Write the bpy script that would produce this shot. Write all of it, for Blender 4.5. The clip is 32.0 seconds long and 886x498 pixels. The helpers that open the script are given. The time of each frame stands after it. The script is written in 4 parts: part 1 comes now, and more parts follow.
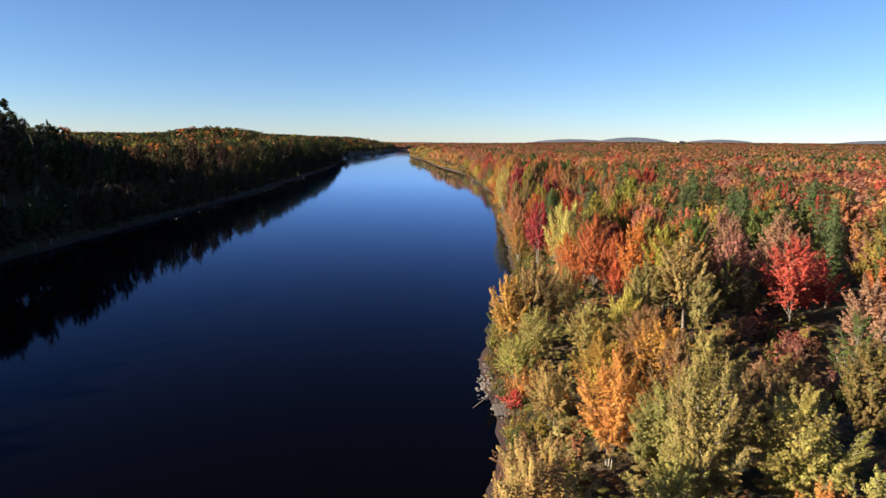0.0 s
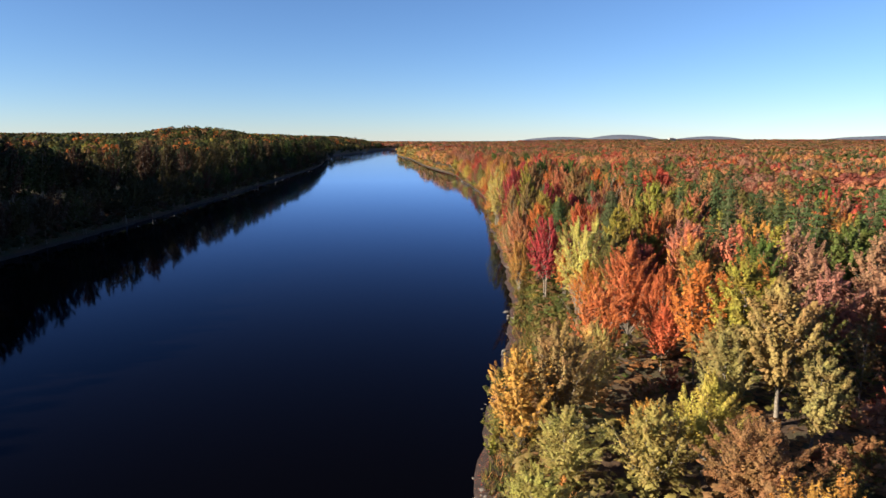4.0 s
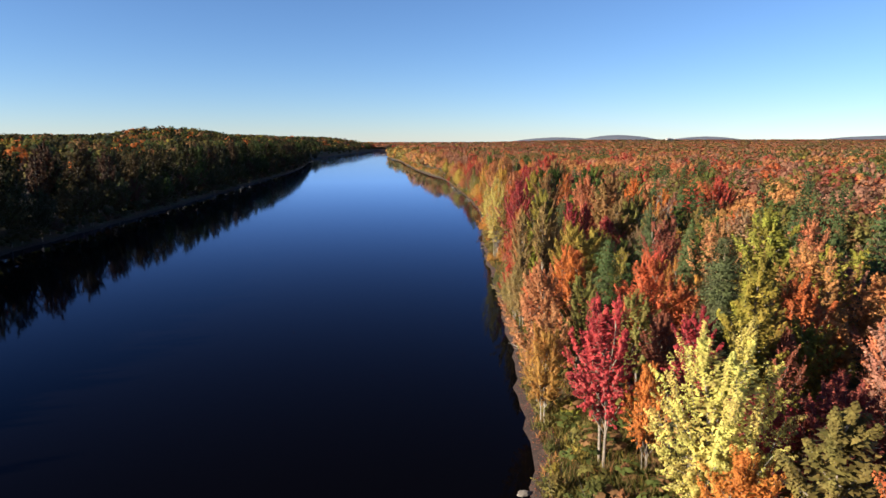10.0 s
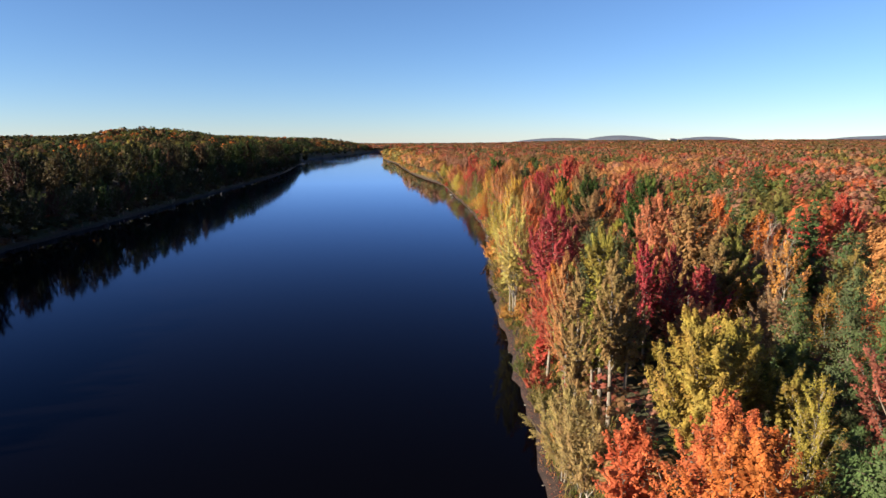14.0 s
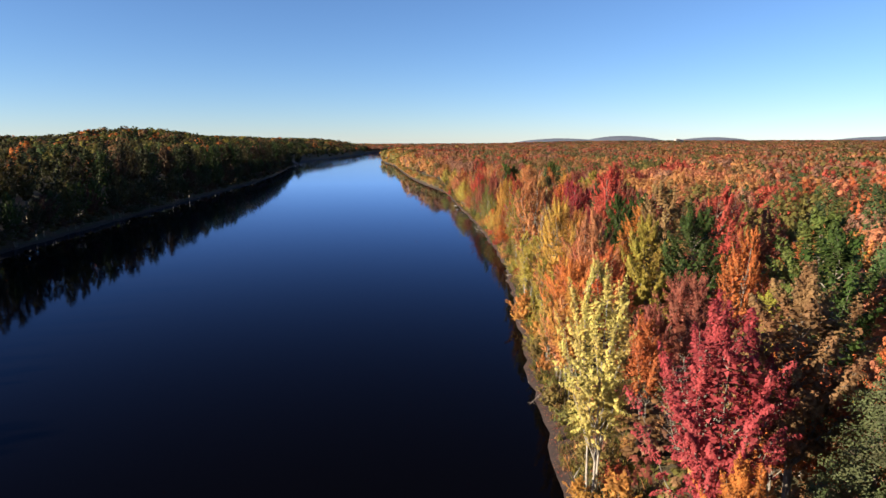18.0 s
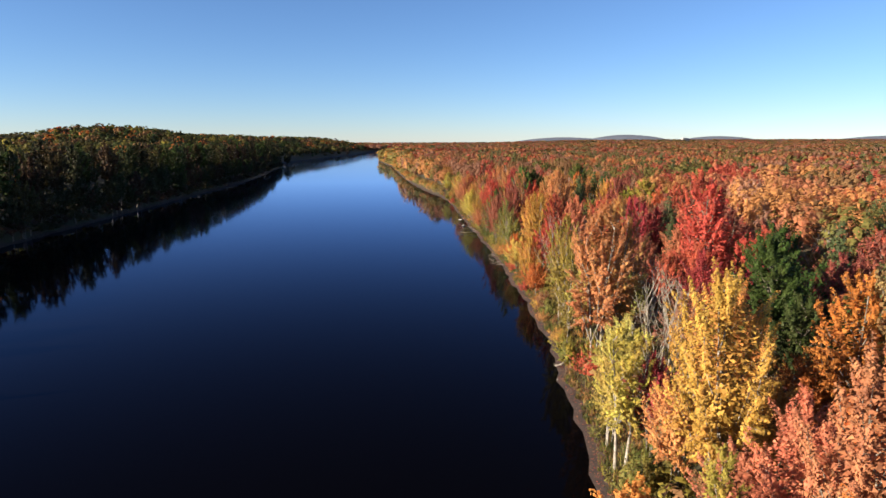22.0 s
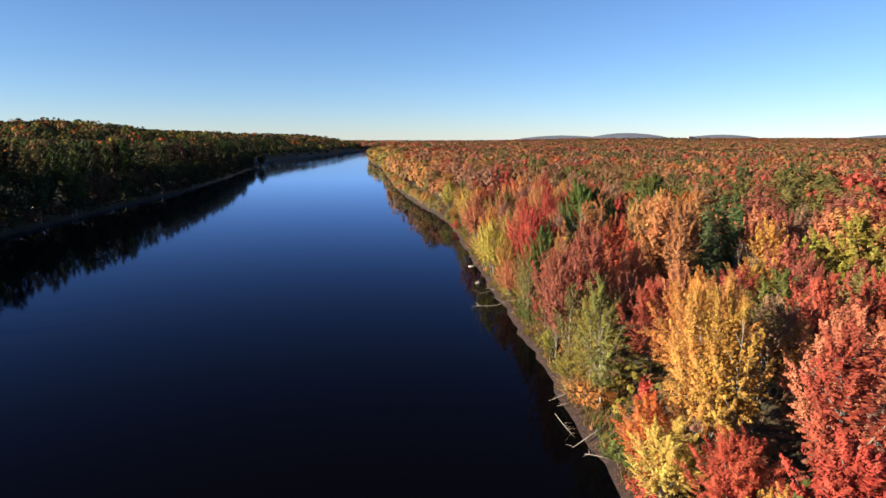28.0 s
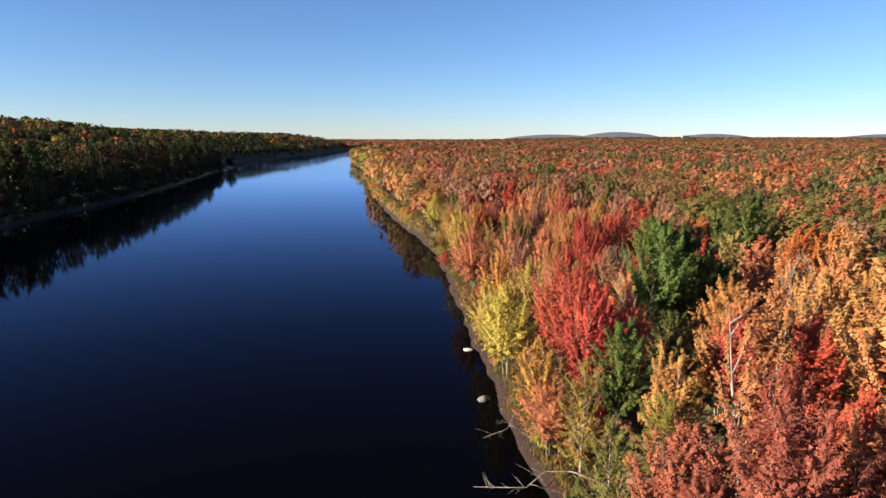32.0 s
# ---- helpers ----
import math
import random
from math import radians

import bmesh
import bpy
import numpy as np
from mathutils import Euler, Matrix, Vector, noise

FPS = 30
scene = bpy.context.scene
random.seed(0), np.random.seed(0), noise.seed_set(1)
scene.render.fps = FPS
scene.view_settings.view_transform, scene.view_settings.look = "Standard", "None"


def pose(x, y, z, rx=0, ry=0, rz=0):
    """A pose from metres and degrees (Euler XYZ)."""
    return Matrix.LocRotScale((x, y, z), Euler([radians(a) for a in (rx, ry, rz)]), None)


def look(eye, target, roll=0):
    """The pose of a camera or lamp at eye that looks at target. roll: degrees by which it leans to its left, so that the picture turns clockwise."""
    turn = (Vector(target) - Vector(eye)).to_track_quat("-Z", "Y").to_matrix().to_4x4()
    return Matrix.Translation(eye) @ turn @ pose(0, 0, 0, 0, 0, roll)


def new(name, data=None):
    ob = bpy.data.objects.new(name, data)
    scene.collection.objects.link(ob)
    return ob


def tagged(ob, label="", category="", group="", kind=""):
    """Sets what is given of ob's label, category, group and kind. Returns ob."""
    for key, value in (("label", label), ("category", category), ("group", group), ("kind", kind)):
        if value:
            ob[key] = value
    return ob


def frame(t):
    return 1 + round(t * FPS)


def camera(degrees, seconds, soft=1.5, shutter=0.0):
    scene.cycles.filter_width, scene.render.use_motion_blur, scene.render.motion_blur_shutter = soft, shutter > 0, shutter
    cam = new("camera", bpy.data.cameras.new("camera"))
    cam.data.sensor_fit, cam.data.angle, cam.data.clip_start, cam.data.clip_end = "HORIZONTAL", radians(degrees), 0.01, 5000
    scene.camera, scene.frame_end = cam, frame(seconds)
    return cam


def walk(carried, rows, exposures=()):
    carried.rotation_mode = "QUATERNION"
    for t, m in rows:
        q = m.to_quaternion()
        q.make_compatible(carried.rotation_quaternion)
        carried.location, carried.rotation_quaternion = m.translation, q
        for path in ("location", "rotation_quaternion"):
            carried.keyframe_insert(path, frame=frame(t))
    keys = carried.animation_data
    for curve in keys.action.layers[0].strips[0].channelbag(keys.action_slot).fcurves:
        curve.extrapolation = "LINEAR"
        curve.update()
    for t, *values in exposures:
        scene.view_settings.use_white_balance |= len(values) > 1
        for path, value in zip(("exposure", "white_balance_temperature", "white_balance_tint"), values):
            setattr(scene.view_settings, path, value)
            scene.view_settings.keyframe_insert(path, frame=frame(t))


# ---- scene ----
cam = camera(70.32, 32.0, soft=1.5)


def drone(t, x, y, z, yaw, down, roll):
    return t, pose(x, y, z, 90 - down, 0, -yaw) @ pose(0, 0, 0, 0, 0, -roll)


PATH = [
    (0, 0.00, 0.00, 32.08, -1.360, 9.771, -0.482),
    (1, 0.07, 6.94, 32.11, -1.063, 9.799, -0.341),
    (2, 0.14, 14.96, 32.12, -0.797, 9.833, -0.207),
    (3, 0.43, 24.12, 32.14, -0.597, 9.868, -0.112),
    (4, 0.84, 33.49, 32.22, -0.457, 9.889, -0.076),
    (5, 1.18, 42.76, 32.36, -0.337, 9.901, -0.080),
    (6, 1.51, 51.98, 32.43, -0.232, 9.916, -0.097),
    (7, 2.00, 61.76, 32.39, -0.153, 9.928, -0.101),
    (8, 2.81, 72.39, 32.28, -0.081, 9.904, -0.073),
    (9, 3.70, 83.64, 32.12, -0.010, 9.857, -0.017),
    (10, 4.52, 95.89, 31.95, 0.035, 9.816, 0.041),
    (11, 5.29, 108.74, 31.78, 0.051, 9.791, 0.088),
    (12, 5.72, 121.97, 31.67, 0.060, 9.771, 0.126),
    (13, 5.88, 135.65, 31.61, 0.076, 9.752, 0.156),
    (14, 5.93, 150.26, 31.66, 0.110, 9.741, 0.167),
    (15, 5.72, 164.26, 31.83, 0.127, 9.732, 0.157),
    (16, 5.25, 177.76, 32.07, 0.114, 9.719, 0.141),
    (17, 4.95, 191.68, 32.28, 0.089, 9.706, 0.137),
    (18, 4.95, 206.89, 32.37, 0.047, 9.708, 0.149),
    (19, 5.10, 222.58, 32.35, -0.023, 9.743, 0.162),
    (20, 5.11, 238.51, 32.27, -0.084, 9.782, 0.167),
    (21, 4.84, 254.32, 32.12, -0.077, 9.803, 0.158),
    (22, 4.51, 270.53, 31.97, -0.015, 9.796, 0.131),
    (23, 4.15, 287.13, 31.89, 0.053, 9.776, 0.088),
    (24, 3.98, 303.79, 31.87, 0.118, 9.791, 0.043),
    (25, 4.06, 320.44, 31.85, 0.178, 9.841, 0.008),
    (26, 3.87, 337.13, 31.81, 0.224, 9.894, -0.014),
    (27, 3.52, 354.22, 31.76, 0.272, 9.935, -0.028),
    (28, 3.59, 371.56, 31.68, 0.348, 9.978, -0.029),
    (29, 3.98, 388.99, 31.58, 0.473, 10.031, -0.017),
    (30, 4.62, 406.16, 31.54, 0.680, 10.078, -0.011),
    (31, 5.00, 422.15, 31.75, 0.961, 10.086, -0.036),
    (32, 5.57, 433.99, 32.12, 1.302, 10.076, -0.076),
]
walk(cam, [drone(*row) for row in PATH])

# ---- world, sun ----
SUN_AZ, SUN_EL = radians(250), radians(19)   # compass bearing (from +y, clockwise) and height of the sun
world = bpy.data.worlds.new("sky")
scene.world = world
world.use_nodes = True
wn = world.node_tree.nodes
sky = wn.new("ShaderNodeTexSky")
sky.sky_type, sky.sun_disc = "NISHITA", False
sky.sun_elevation, sky.sun_rotation = SUN_EL, SUN_AZ
sky.altitude, sky.air_density, sky.dust_density, sky.ozone_density = 900, 0.95, 0.0, 6.0
wn["Background"].inputs["Strength"].default_value = 0.0462
clear = wn.new("ShaderNodeMix")   # the deep blue of a dry autumn sky
clear.data_type, clear.blend_type = "RGBA", "MULTIPLY"
clear.inputs["Factor"].default_value, clear.inputs["B"].default_value = 1.0, (1.0, 0.94, 0.97, 1)
world.node_tree.links.new(sky.outputs[0], clear.inputs["A"])
world.node_tree.links.new(clear.outputs["Result"], wn["Background"].inputs["Color"])
sun = new("sun", bpy.data.lights.new("sun", "SUN"))
sun.data.energy, sun.data.angle, sun.data.color = 5.0, radians(0.5), (1.0, 0.86, 0.67)
toward = Vector((math.sin(SUN_AZ) * math.cos(SUN_EL), math.cos(SUN_AZ) * math.cos(SUN_EL), math.sin(SUN_EL)))
sun.matrix_world = look(toward * 400, (0, 0, 0))
scene.view_settings.exposure = 1.84


# ---- materials ----
def material(name):
    m = bpy.data.materials.new(name)
    m.use_nodes = True
    nt = m.node_tree
    return m, nt, nt.nodes, nt.nodes["Principled BSDF"]


def noise_tex(nt, scale, detail=4.0, rough=0.55, coords="Object"):
    tc = nt.nodes.new("ShaderNodeTexCoord")
    tx = nt.nodes.new("ShaderNodeTexNoise")
    tx.inputs["Scale"].default_value = scale
    tx.inputs["Detail"].default_value = detail
    tx.inputs["Roughness"].default_value = rough
    nt.links.new(tc.outputs[coords], tx.inputs["Vector"])
    return tx


def ramp(nt, source, stops):
    r = nt.nodes.new("ShaderNodeValToRGB")
    while len(r.color_ramp.elements) < len(stops):
        r.color_ramp.elements.new(0.5)
    for e, (at, col) in zip(r.color_ramp.elements, stops):
        e.position, e.color = at, (*col, 1)
    nt.links.new(source, r.inputs[0])
    return r


def mix(nt, kind, fac, a, b):
    n = nt.nodes.new("ShaderNodeMix")
    n.data_type, n.blend_type = "RGBA", kind
    for value, socket in ((fac, n.inputs["Factor"]), (a, n.inputs["A"]), (b, n.inputs["B"])):
        if isinstance(value, (int, float)):
            socket.default_value = value
        elif isinstance(value, tuple):
            socket.default_value = (*value, 1)
        else:
            nt.links.new(value, socket)
    return n.outputs["Result"]


def bump(nt, bsdf, height, strength, distance):
    b = nt.nodes.new("ShaderNodeBump")
    b.inputs["Strength"].default_value, b.inputs["Distance"].default_value = strength, distance
    nt.links.new(height, b.inputs["Height"])
    nt.links.new(b.outputs[0], bsdf.inputs["Normal"])


def foliage(name, from_tint, shift, mottle):
    """Leaves: the tree's own colour, varied leaf by leaf and in broad patches; some light passes through."""
    m, nt, nodes, bsdf = material(name)
    if from_tint:
        src = nodes.new("ShaderNodeAttribute")
        src.attribute_name = "tint"
    else:
        src = nodes.new("ShaderNodeObjectInfo")
    geo = nodes.new("ShaderNodeNewGeometry")
    leaf = ramp(nt, geo.outputs["Random Per Island"], [(0.0, (0.84, 0.81, 0.82)), (0.5, (1.0, 1.0, 1.0)), (1.0, (1.15, 1.18, 1.12))])
    patch = ramp(nt, noise_tex(nt, 0.35, 2.0).outputs["Fac"], [(0.32, (0.97, 0.76, 0.80)), (0.68, (1.06, 1.22, 1.1))])
    tuft = ramp(nt, noise_tex(nt, 1.1, 2.0).outputs["Fac"], [(0.32, (0.58, 0.58, 0.62)), (0.68, (1.38, 1.38, 1.32))])
    a = mix(nt, "MULTIPLY", shift, src.outputs["Color"], leaf.outputs[0])
    a = mix(nt, "MULTIPLY", mottle, a, tuft.outputs[0])
    b = mix(nt, "MULTIPLY", mottle * 0.9, a, patch.outputs[0])
    nt.links.new(b, bsdf.inputs["Base Color"])
    bsdf.inputs["Roughness"].default_value = 0.6
    bsdf.inputs["Specular IOR Level"].default_value = 0.12
    thin = nodes.new("ShaderNodeBsdfTranslucent")
    nt.links.new(b, thin.inputs["Color"])
    ms = nodes.new("ShaderNodeMixShader")
    ms.inputs[0].default_value = 0.36
    nt.links.new(bsdf.outputs[0], ms.inputs[1])
    nt.links.new(thin.outputs[0], ms.inputs[2])
    nt.links.new(ms.outputs[0], nodes["Material Output"].inputs["Surface"])
    return m


LEAF = foliage("leaf", False, 0.9, 0.8)
FAR_LEAF = foliage("far_leaf", True, 0.2, 0.35)


def bark(name, low, high, scale):
    m, nt, nodes, bsdf = material(name)
    tx = noise_tex(nt, scale, 6)
    nt.links.new(ramp(nt, tx.outputs["Fac"], [(0.3, low), (0.7, high)]).outputs[0], bsdf.inputs["Base Color"])
    bsdf.inputs["Roughness"].default_value = 0.9
    bump(nt, bsdf, tx.outputs["Fac"], 0.6, 0.03)
    return m


BARK = bark("grey_bark", (0.07, 0.056, 0.044), (0.21, 0.18, 0.145), 3.0)
PALE_BARK = bark("pale_bark", (0.10, 0.085, 0.068), (0.32, 0.285, 0.235), 2.0)
PINE_BARK = bark("pine_bark", (0.07, 0.05, 0.04), (0.17, 0.12, 0.09), 4.0)
DRIFTWOOD = bark("driftwood", (0.12, 0.10, 0.085), (0.32, 0.28, 0.235), 2.5)
ROCK = bark("rock", (0.06, 0.052, 0.045), (0.20, 0.175, 0.15), 1.6)

GROUND, nt, nodes, bsdf = material("forest_floor")
fine, broad = noise_tex(nt, 2.2, 8, 0.7), noise_tex(nt, 0.09, 4)
litter = ramp(nt, fine.outputs["Fac"], [(0.25, (0.022, 0.014, 0.008)), (0.5, (0.065, 0.036, 0.018)), (0.75, (0.14, 0.078, 0.034))])
grass = ramp(nt, fine.outputs["Fac"], [(0.25, (0.014, 0.016, 0.006)), (0.55, (0.045, 0.048, 0.016)), (0.8, (0.11, 0.09, 0.034))])
mask = ramp(nt, broad.outputs["Fac"], [(0.42, (0, 0, 0)), (0.58, (1, 1, 1))])
soil = mix(nt, "MIX", mask.outputs[0], litter.outputs[0], grass.outputs[0])
shore_mask = nodes.new("ShaderNodeAttribute")
shore_mask.attribute_name = "mud"
mud = ramp(nt, noise_tex(nt, 0.9, 9, 0.7).outputs["Fac"], [(0.3, (0.012, 0.006, 0.005)), (0.5, (0.032, 0.017, 0.013)), (0.75, (0.085, 0.048, 0.036))])
nt.links.new(mix(nt, "MIX", shore_mask.outputs["Fac"], soil, mud.outputs[0]), bsdf.inputs["Base Color"])
bsdf.inputs["Roughness"].default_value = 0.9
bump(nt, bsdf, fine.outputs["Fac"], 0.8, 0.15)

WATER, nt, nodes, bsdf = material("river_water")   # dark peaty water under a mirror that strengthens towards grazing
bsdf.inputs["Base Color"].default_value = (0.0011, 0.0010, 0.0013, 1)
bsdf.inputs["Roughness"].default_value = 1.0
bsdf.inputs["Specular IOR Level"].default_value = 0.0
mirror = nodes.new("ShaderNodeBsdfGlossy")
mirror.inputs["Color"].default_value = (0.56, 0.68, 1.0, 1)
mirror.inputs["Roughness"].default_value = 0.05
edge = nodes.new("ShaderNodeFresnel")
edge.inputs["IOR"].default_value = 1.19
steep = nodes.new("ShaderNodeMath")
steep.operation = "POWER"
steep.inputs[1].default_value = 1.6
gain = nodes.new("ShaderNodeMath")
gain.operation, gain.use_clamp = "MULTIPLY", True
gain.inputs[1].default_value = 2.15
nt.links.new(edge.outputs[0], steep.inputs[0])
nt.links.new(steep.outputs[0], gain.inputs[0])
blend = nodes.new("ShaderNodeMixShader")
nt.links.new(gain.outputs[0], blend.inputs[0])
nt.links.new(bsdf.outputs[0], blend.inputs[1])
nt.links.new(mirror.outputs[0], blend.inputs[2])
nt.links.new(blend.outputs[0], nodes["Material Output"].inputs["Surface"])
wave = nodes.new("ShaderNodeBump")
wave.inputs["Distance"].default_value = 0.05
nt.links.new(noise_tex(nt, 0.6, 3, 0.5).outputs["Fac"], wave.inputs["Height"])
place = nodes.new("ShaderNodeTexCoord")   # a breeze ruffles the far bay behind the point
xyz = nodes.new("ShaderNodeSeparateXYZ")
nt.links.new(place.outputs["Object"], xyz.inputs[0])
reach = []
for axis, edge0, edge1 in (("Y", 1080, 1150), ("X", -125, -165)):
    grade = nodes.new("ShaderNodeMapRange")
    grade.interpolation_type = "SMOOTHSTEP"
    grade.inputs["From Min"].default_value, grade.inputs["From Max"].default_value = edge0, edge1
    nt.links.new(xyz.outputs[axis], grade.inputs["Value"])
    reach.append(grade.outputs[0])
both = nodes.new("ShaderNodeMath")
both.operation = "MULTIPLY"
nt.links.new(reach[0], both.inputs[0])
nt.links.new(reach[1], both.inputs[1])
ruffle = nodes.new("ShaderNodeMath")
ruffle.operation = "MULTIPLY_ADD"
ruffle.inputs[1].default_value, ruffle.inputs[2].default_value = 0.9, 0.05
nt.links.new(both.outputs[0], ruffle.inputs[0])
nt.links.new(ruffle.outputs[0], wave.inputs["Strength"])
for socket in (mirror.inputs["Normal"], edge.inputs["Normal"]):
    nt.links.new(wave.outputs[0], socket)

# distance haze is painted in: the woods on these hills are coloured blue-grey
HILL, nt, nodes, bsdf = material("hazy_wooded_hill")
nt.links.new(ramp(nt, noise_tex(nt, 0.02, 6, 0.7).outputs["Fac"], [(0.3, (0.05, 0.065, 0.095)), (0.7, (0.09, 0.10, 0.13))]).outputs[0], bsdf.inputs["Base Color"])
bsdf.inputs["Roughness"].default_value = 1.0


# ---- building helpers ----
def mesh_of(name, verts, faces, mat, smooth=False):
    me = bpy.data.meshes.new(name)
    verts = np.asarray(verts, dtype=np.float32)
    if isinstance(faces, np.ndarray):
        n, k = faces.shape
        me.vertices.add(len(verts))
        me.vertices.foreach_set("co", verts.ravel())
        me.loops.add(n * k)
        me.loops.foreach_set("vertex_index", faces.astype(np.int32).ravel())
        me.polygons.add(n)
        me.polygons.foreach_set("loop_start", np.arange(0, n * k, k, dtype=np.int32))
        me.update(calc_edges=True)
    else:
        me.from_pydata(verts.tolist(), [], faces)
    if smooth:
        me.polygons.foreach_set("use_smooth", np.ones(len(me.polygons), dtype=bool))
    me.materials.append(mat)
    return me


def part(name, me, parent, label=""):
    ob = new(name, me)
    ob.parent = parent
    return tagged(ob, label)


def tint(me, colours):
    """One colour a vertex: the leaf colour of the tree that it belongs to, with any painted shade or softening."""
    at = me.attributes.new("tint", "FLOAT_COLOR", "POINT")
    at.data.foreach_set("color", np.asarray(colours, dtype=np.float32).ravel())


# ---- the land ----
def curve(nodes_y, nodes_v):
    """A smooth curve through a few nodes."""
    ys, vs = np.array(nodes_y, float), np.array(nodes_v, float)
    slope = np.gradient(vs, ys)

    def at(y):
        y = np.clip(np.asarray(y, float), ys[0], ys[-1])
        i = np.clip(np.searchsorted(ys, y) - 1, 0, len(ys) - 2)
        h = ys[i + 1] - ys[i]
        t = (y - ys[i]) / h
        return ((2 * t**3 - 3 * t**2 + 1) * vs[i] + (t**3 - 2 * t**2 + t) * h * slope[i]
                + (3 * t**2 - 2 * t**3) * vs[i + 1] + (t**3 - t**2) * h * slope[i + 1])
    return at


RIGHT = curve([-400, 20, 65, 90, 112, 142, 183, 230, 280, 330, 370, 410, 456, 510, 553, 607, 680, 750, 900, 1040, 1250, 1440, 1520, 1600, 1700, 2000],
              [-25, -2, 4.5, 3.6, 6.8, 12, 14.8, 16, 16.6, 19.2, 21.2, 20.2, 18.0, 14, 11, 7, -8, -20, -40, -57, -93, -104, -90, -10, 300, 1500])
LEFT = curve([-400, 0, 150, 300, 400, 500, 640, 770, 900, 1000, 1045, 1068, 1090, 1150, 1250, 1400, 1700, 2000, 2200],
             [-112, -116, -118, -121, -126, -133, -143, -152, -170, -187, -193, -204, -228, -244, -238, -226, -212, -205, -205])


def shore_wobble(y):
    return 0.3 * np.sin(y * 0.21) + 0.25 * np.sin(y * 0.53 + 1.0) + 0.2 * np.sin(y * 1.1 + 2.0)


def right_shore(y):
    return RIGHT(y) + shore_wobble(y)


def left_shore(y):
    return LEFT(y) + 1.4 * shore_wobble(y + 40)


def smooth(a, b, v):
    t = np.clip((v - a) / (b - a), 0, 1)
    return t * t * (3 - 2 * t)


def undulation(x, y):
    return 0.5 * np.sin(x * 0.06 + y * 0.021) + 0.4 * np.sin(y * 0.083 - x * 0.034) + 0.25 * np.sin(x * 0.19 + 1) * np.sin(y * 0.17)


def land(x, y):
    """Height of the ground over the water."""
    x, y = np.asarray(x, float), np.asarray(y, float)
    o, p = x - right_shore(y), left_shore(y) - x
    right = 0.45 * np.clip(o, 0, 3.5) / 3.5 + 1.7 * smooth(2.5, 9, o) + (undulation(x, y) + 0.6) * smooth(8, 30, o)
    right = right + 10 * smooth(300, 2200, o)
    rise = (5 * smooth(2, 14, p) + 8 * smooth(14, 60, p)) * (1 - 0.4 * smooth(650, 900, y)) + 5 * smooth(60, 240, p)
    rise = rise + 16 * smooth(4, 42, p) * (1 - smooth(215, 275, y))
    rise = rise + 13 * smooth(1080, 1350, y) * smooth(15, 120, p)
    hill = 22 * np.exp(-(((x + 405) / 110) ** 2 + ((y - 1075) / 150) ** 2))
    left = 0.5 * np.clip(p, 0, 3) / 3 + rise + hill * smooth(10, 120, p) + undulation(x, y) * smooth(8, 40, p)
    bed = -0.25 * np.minimum(np.maximum(-o, 0), np.maximum(-p, 0))
    bed = np.maximum(bed, -3.0)
    z = np.where(o > 0, right, np.where(p > 0, left, bed))
    far = smooth(2040, 2075, y)
    return z * (1 - far) + (3.0 + 13 * smooth(2100, 3000, y) * smooth(100, 900, x)) * far


rows_y = np.concatenate([np.arange(-400, 0, 40), np.arange(0, 660, 3.0), np.arange(660, 1300, 8.0), np.arange(1300, 2200, 20.0), np.arange(2200, 4950, 250.0)])
out = np.array([0, 0.6, 1.2, 2, 3, 4, 5.5, 7.5, 10, 14, 20, 28, 40, 55, 75, 100, 140, 190, 260, 360, 500, 700, 1000, 1500, 2200, 3200])
cols = len(out) * 2 + 7
grid = np.zeros((len(rows_y), cols, 3))
for j, y in enumerate(rows_y):
    xr, xl = float(right_shore(y)), float(left_shore(y))
    xr = max(xr, xl + 20)
    xs = np.concatenate([xl - out[::-1], xl + (xr - xl) * np.array([0.01, 0.04, 0.2, 0.5, 0.8, 0.96, 0.99]), xr + out])
    grid[j, :, 0], grid[j, :, 1] = xs, y
grid[:, :, 2] = land(grid[:, :, 0], grid[:, :, 1])
idx = np.arange(len(rows_y) * cols).reshape(len(rows_y), cols)
quads = np.stack([idx[:-1, :-1], idx[:-1, 1:], idx[1:, 1:], idx[1:, :-1]], -1).reshape(-1, 4)
ground_mesh = mesh_of("ground", grid.reshape(-1, 3), quads, GROUND, True)
o_all = grid[:, :, 0] - right_shore(grid[:, :, 1])
p_all = left_shore(grid[:, :, 1]) - grid[:, :, 0]
mud_at = ground_mesh.attributes.new("mud", "FLOAT", "POINT")
mud_at.data.foreach_set("value", (1 - smooth(1.5, 3.0, np.maximum(o_all, p_all))).astype(np.float32).ravel())
ground = tagged(new("ground", ground_mesh), "brown leaf-strewn forest floor with a muddy river shore", "ground", kind="structure")
wv = [(-3500, -420, 0), (3500, -420, 0), (3500, 2150, 0), (-3500, 2150, 0)]
water = tagged(new("water", mesh_of("water", wv, [(0, 1, 2, 3)], WATER)), "calm dark blue river reflecting sky and trees", "river", kind="structure")


def hill_ridge(name, x0, x1, y, top, label):
    """A long low wooded rise on the horizon."""
    n = 60
    vs, fs = [], []
    for i in range(n + 1):
        u = i / n
        x = x0 + (x1 - x0) * u
        z = 14 + (top - 14) * (math.sin(math.pi * u) ** 0.65) + 2.0 * noise.noise((x * 0.006, y, 0)) + 0.8 * noise.noise((x * 0.04, y, 3))
        vs += [(x, y - 240, 6), (x, y, max(z, 8)), (x, y + 240, 6)]
        if i:
            b = 3 * i
            fs += [(b - 3, b, b + 1, b - 2), (b - 2, b + 1, b + 2, b - 1)]
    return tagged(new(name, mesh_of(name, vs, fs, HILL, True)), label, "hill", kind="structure")


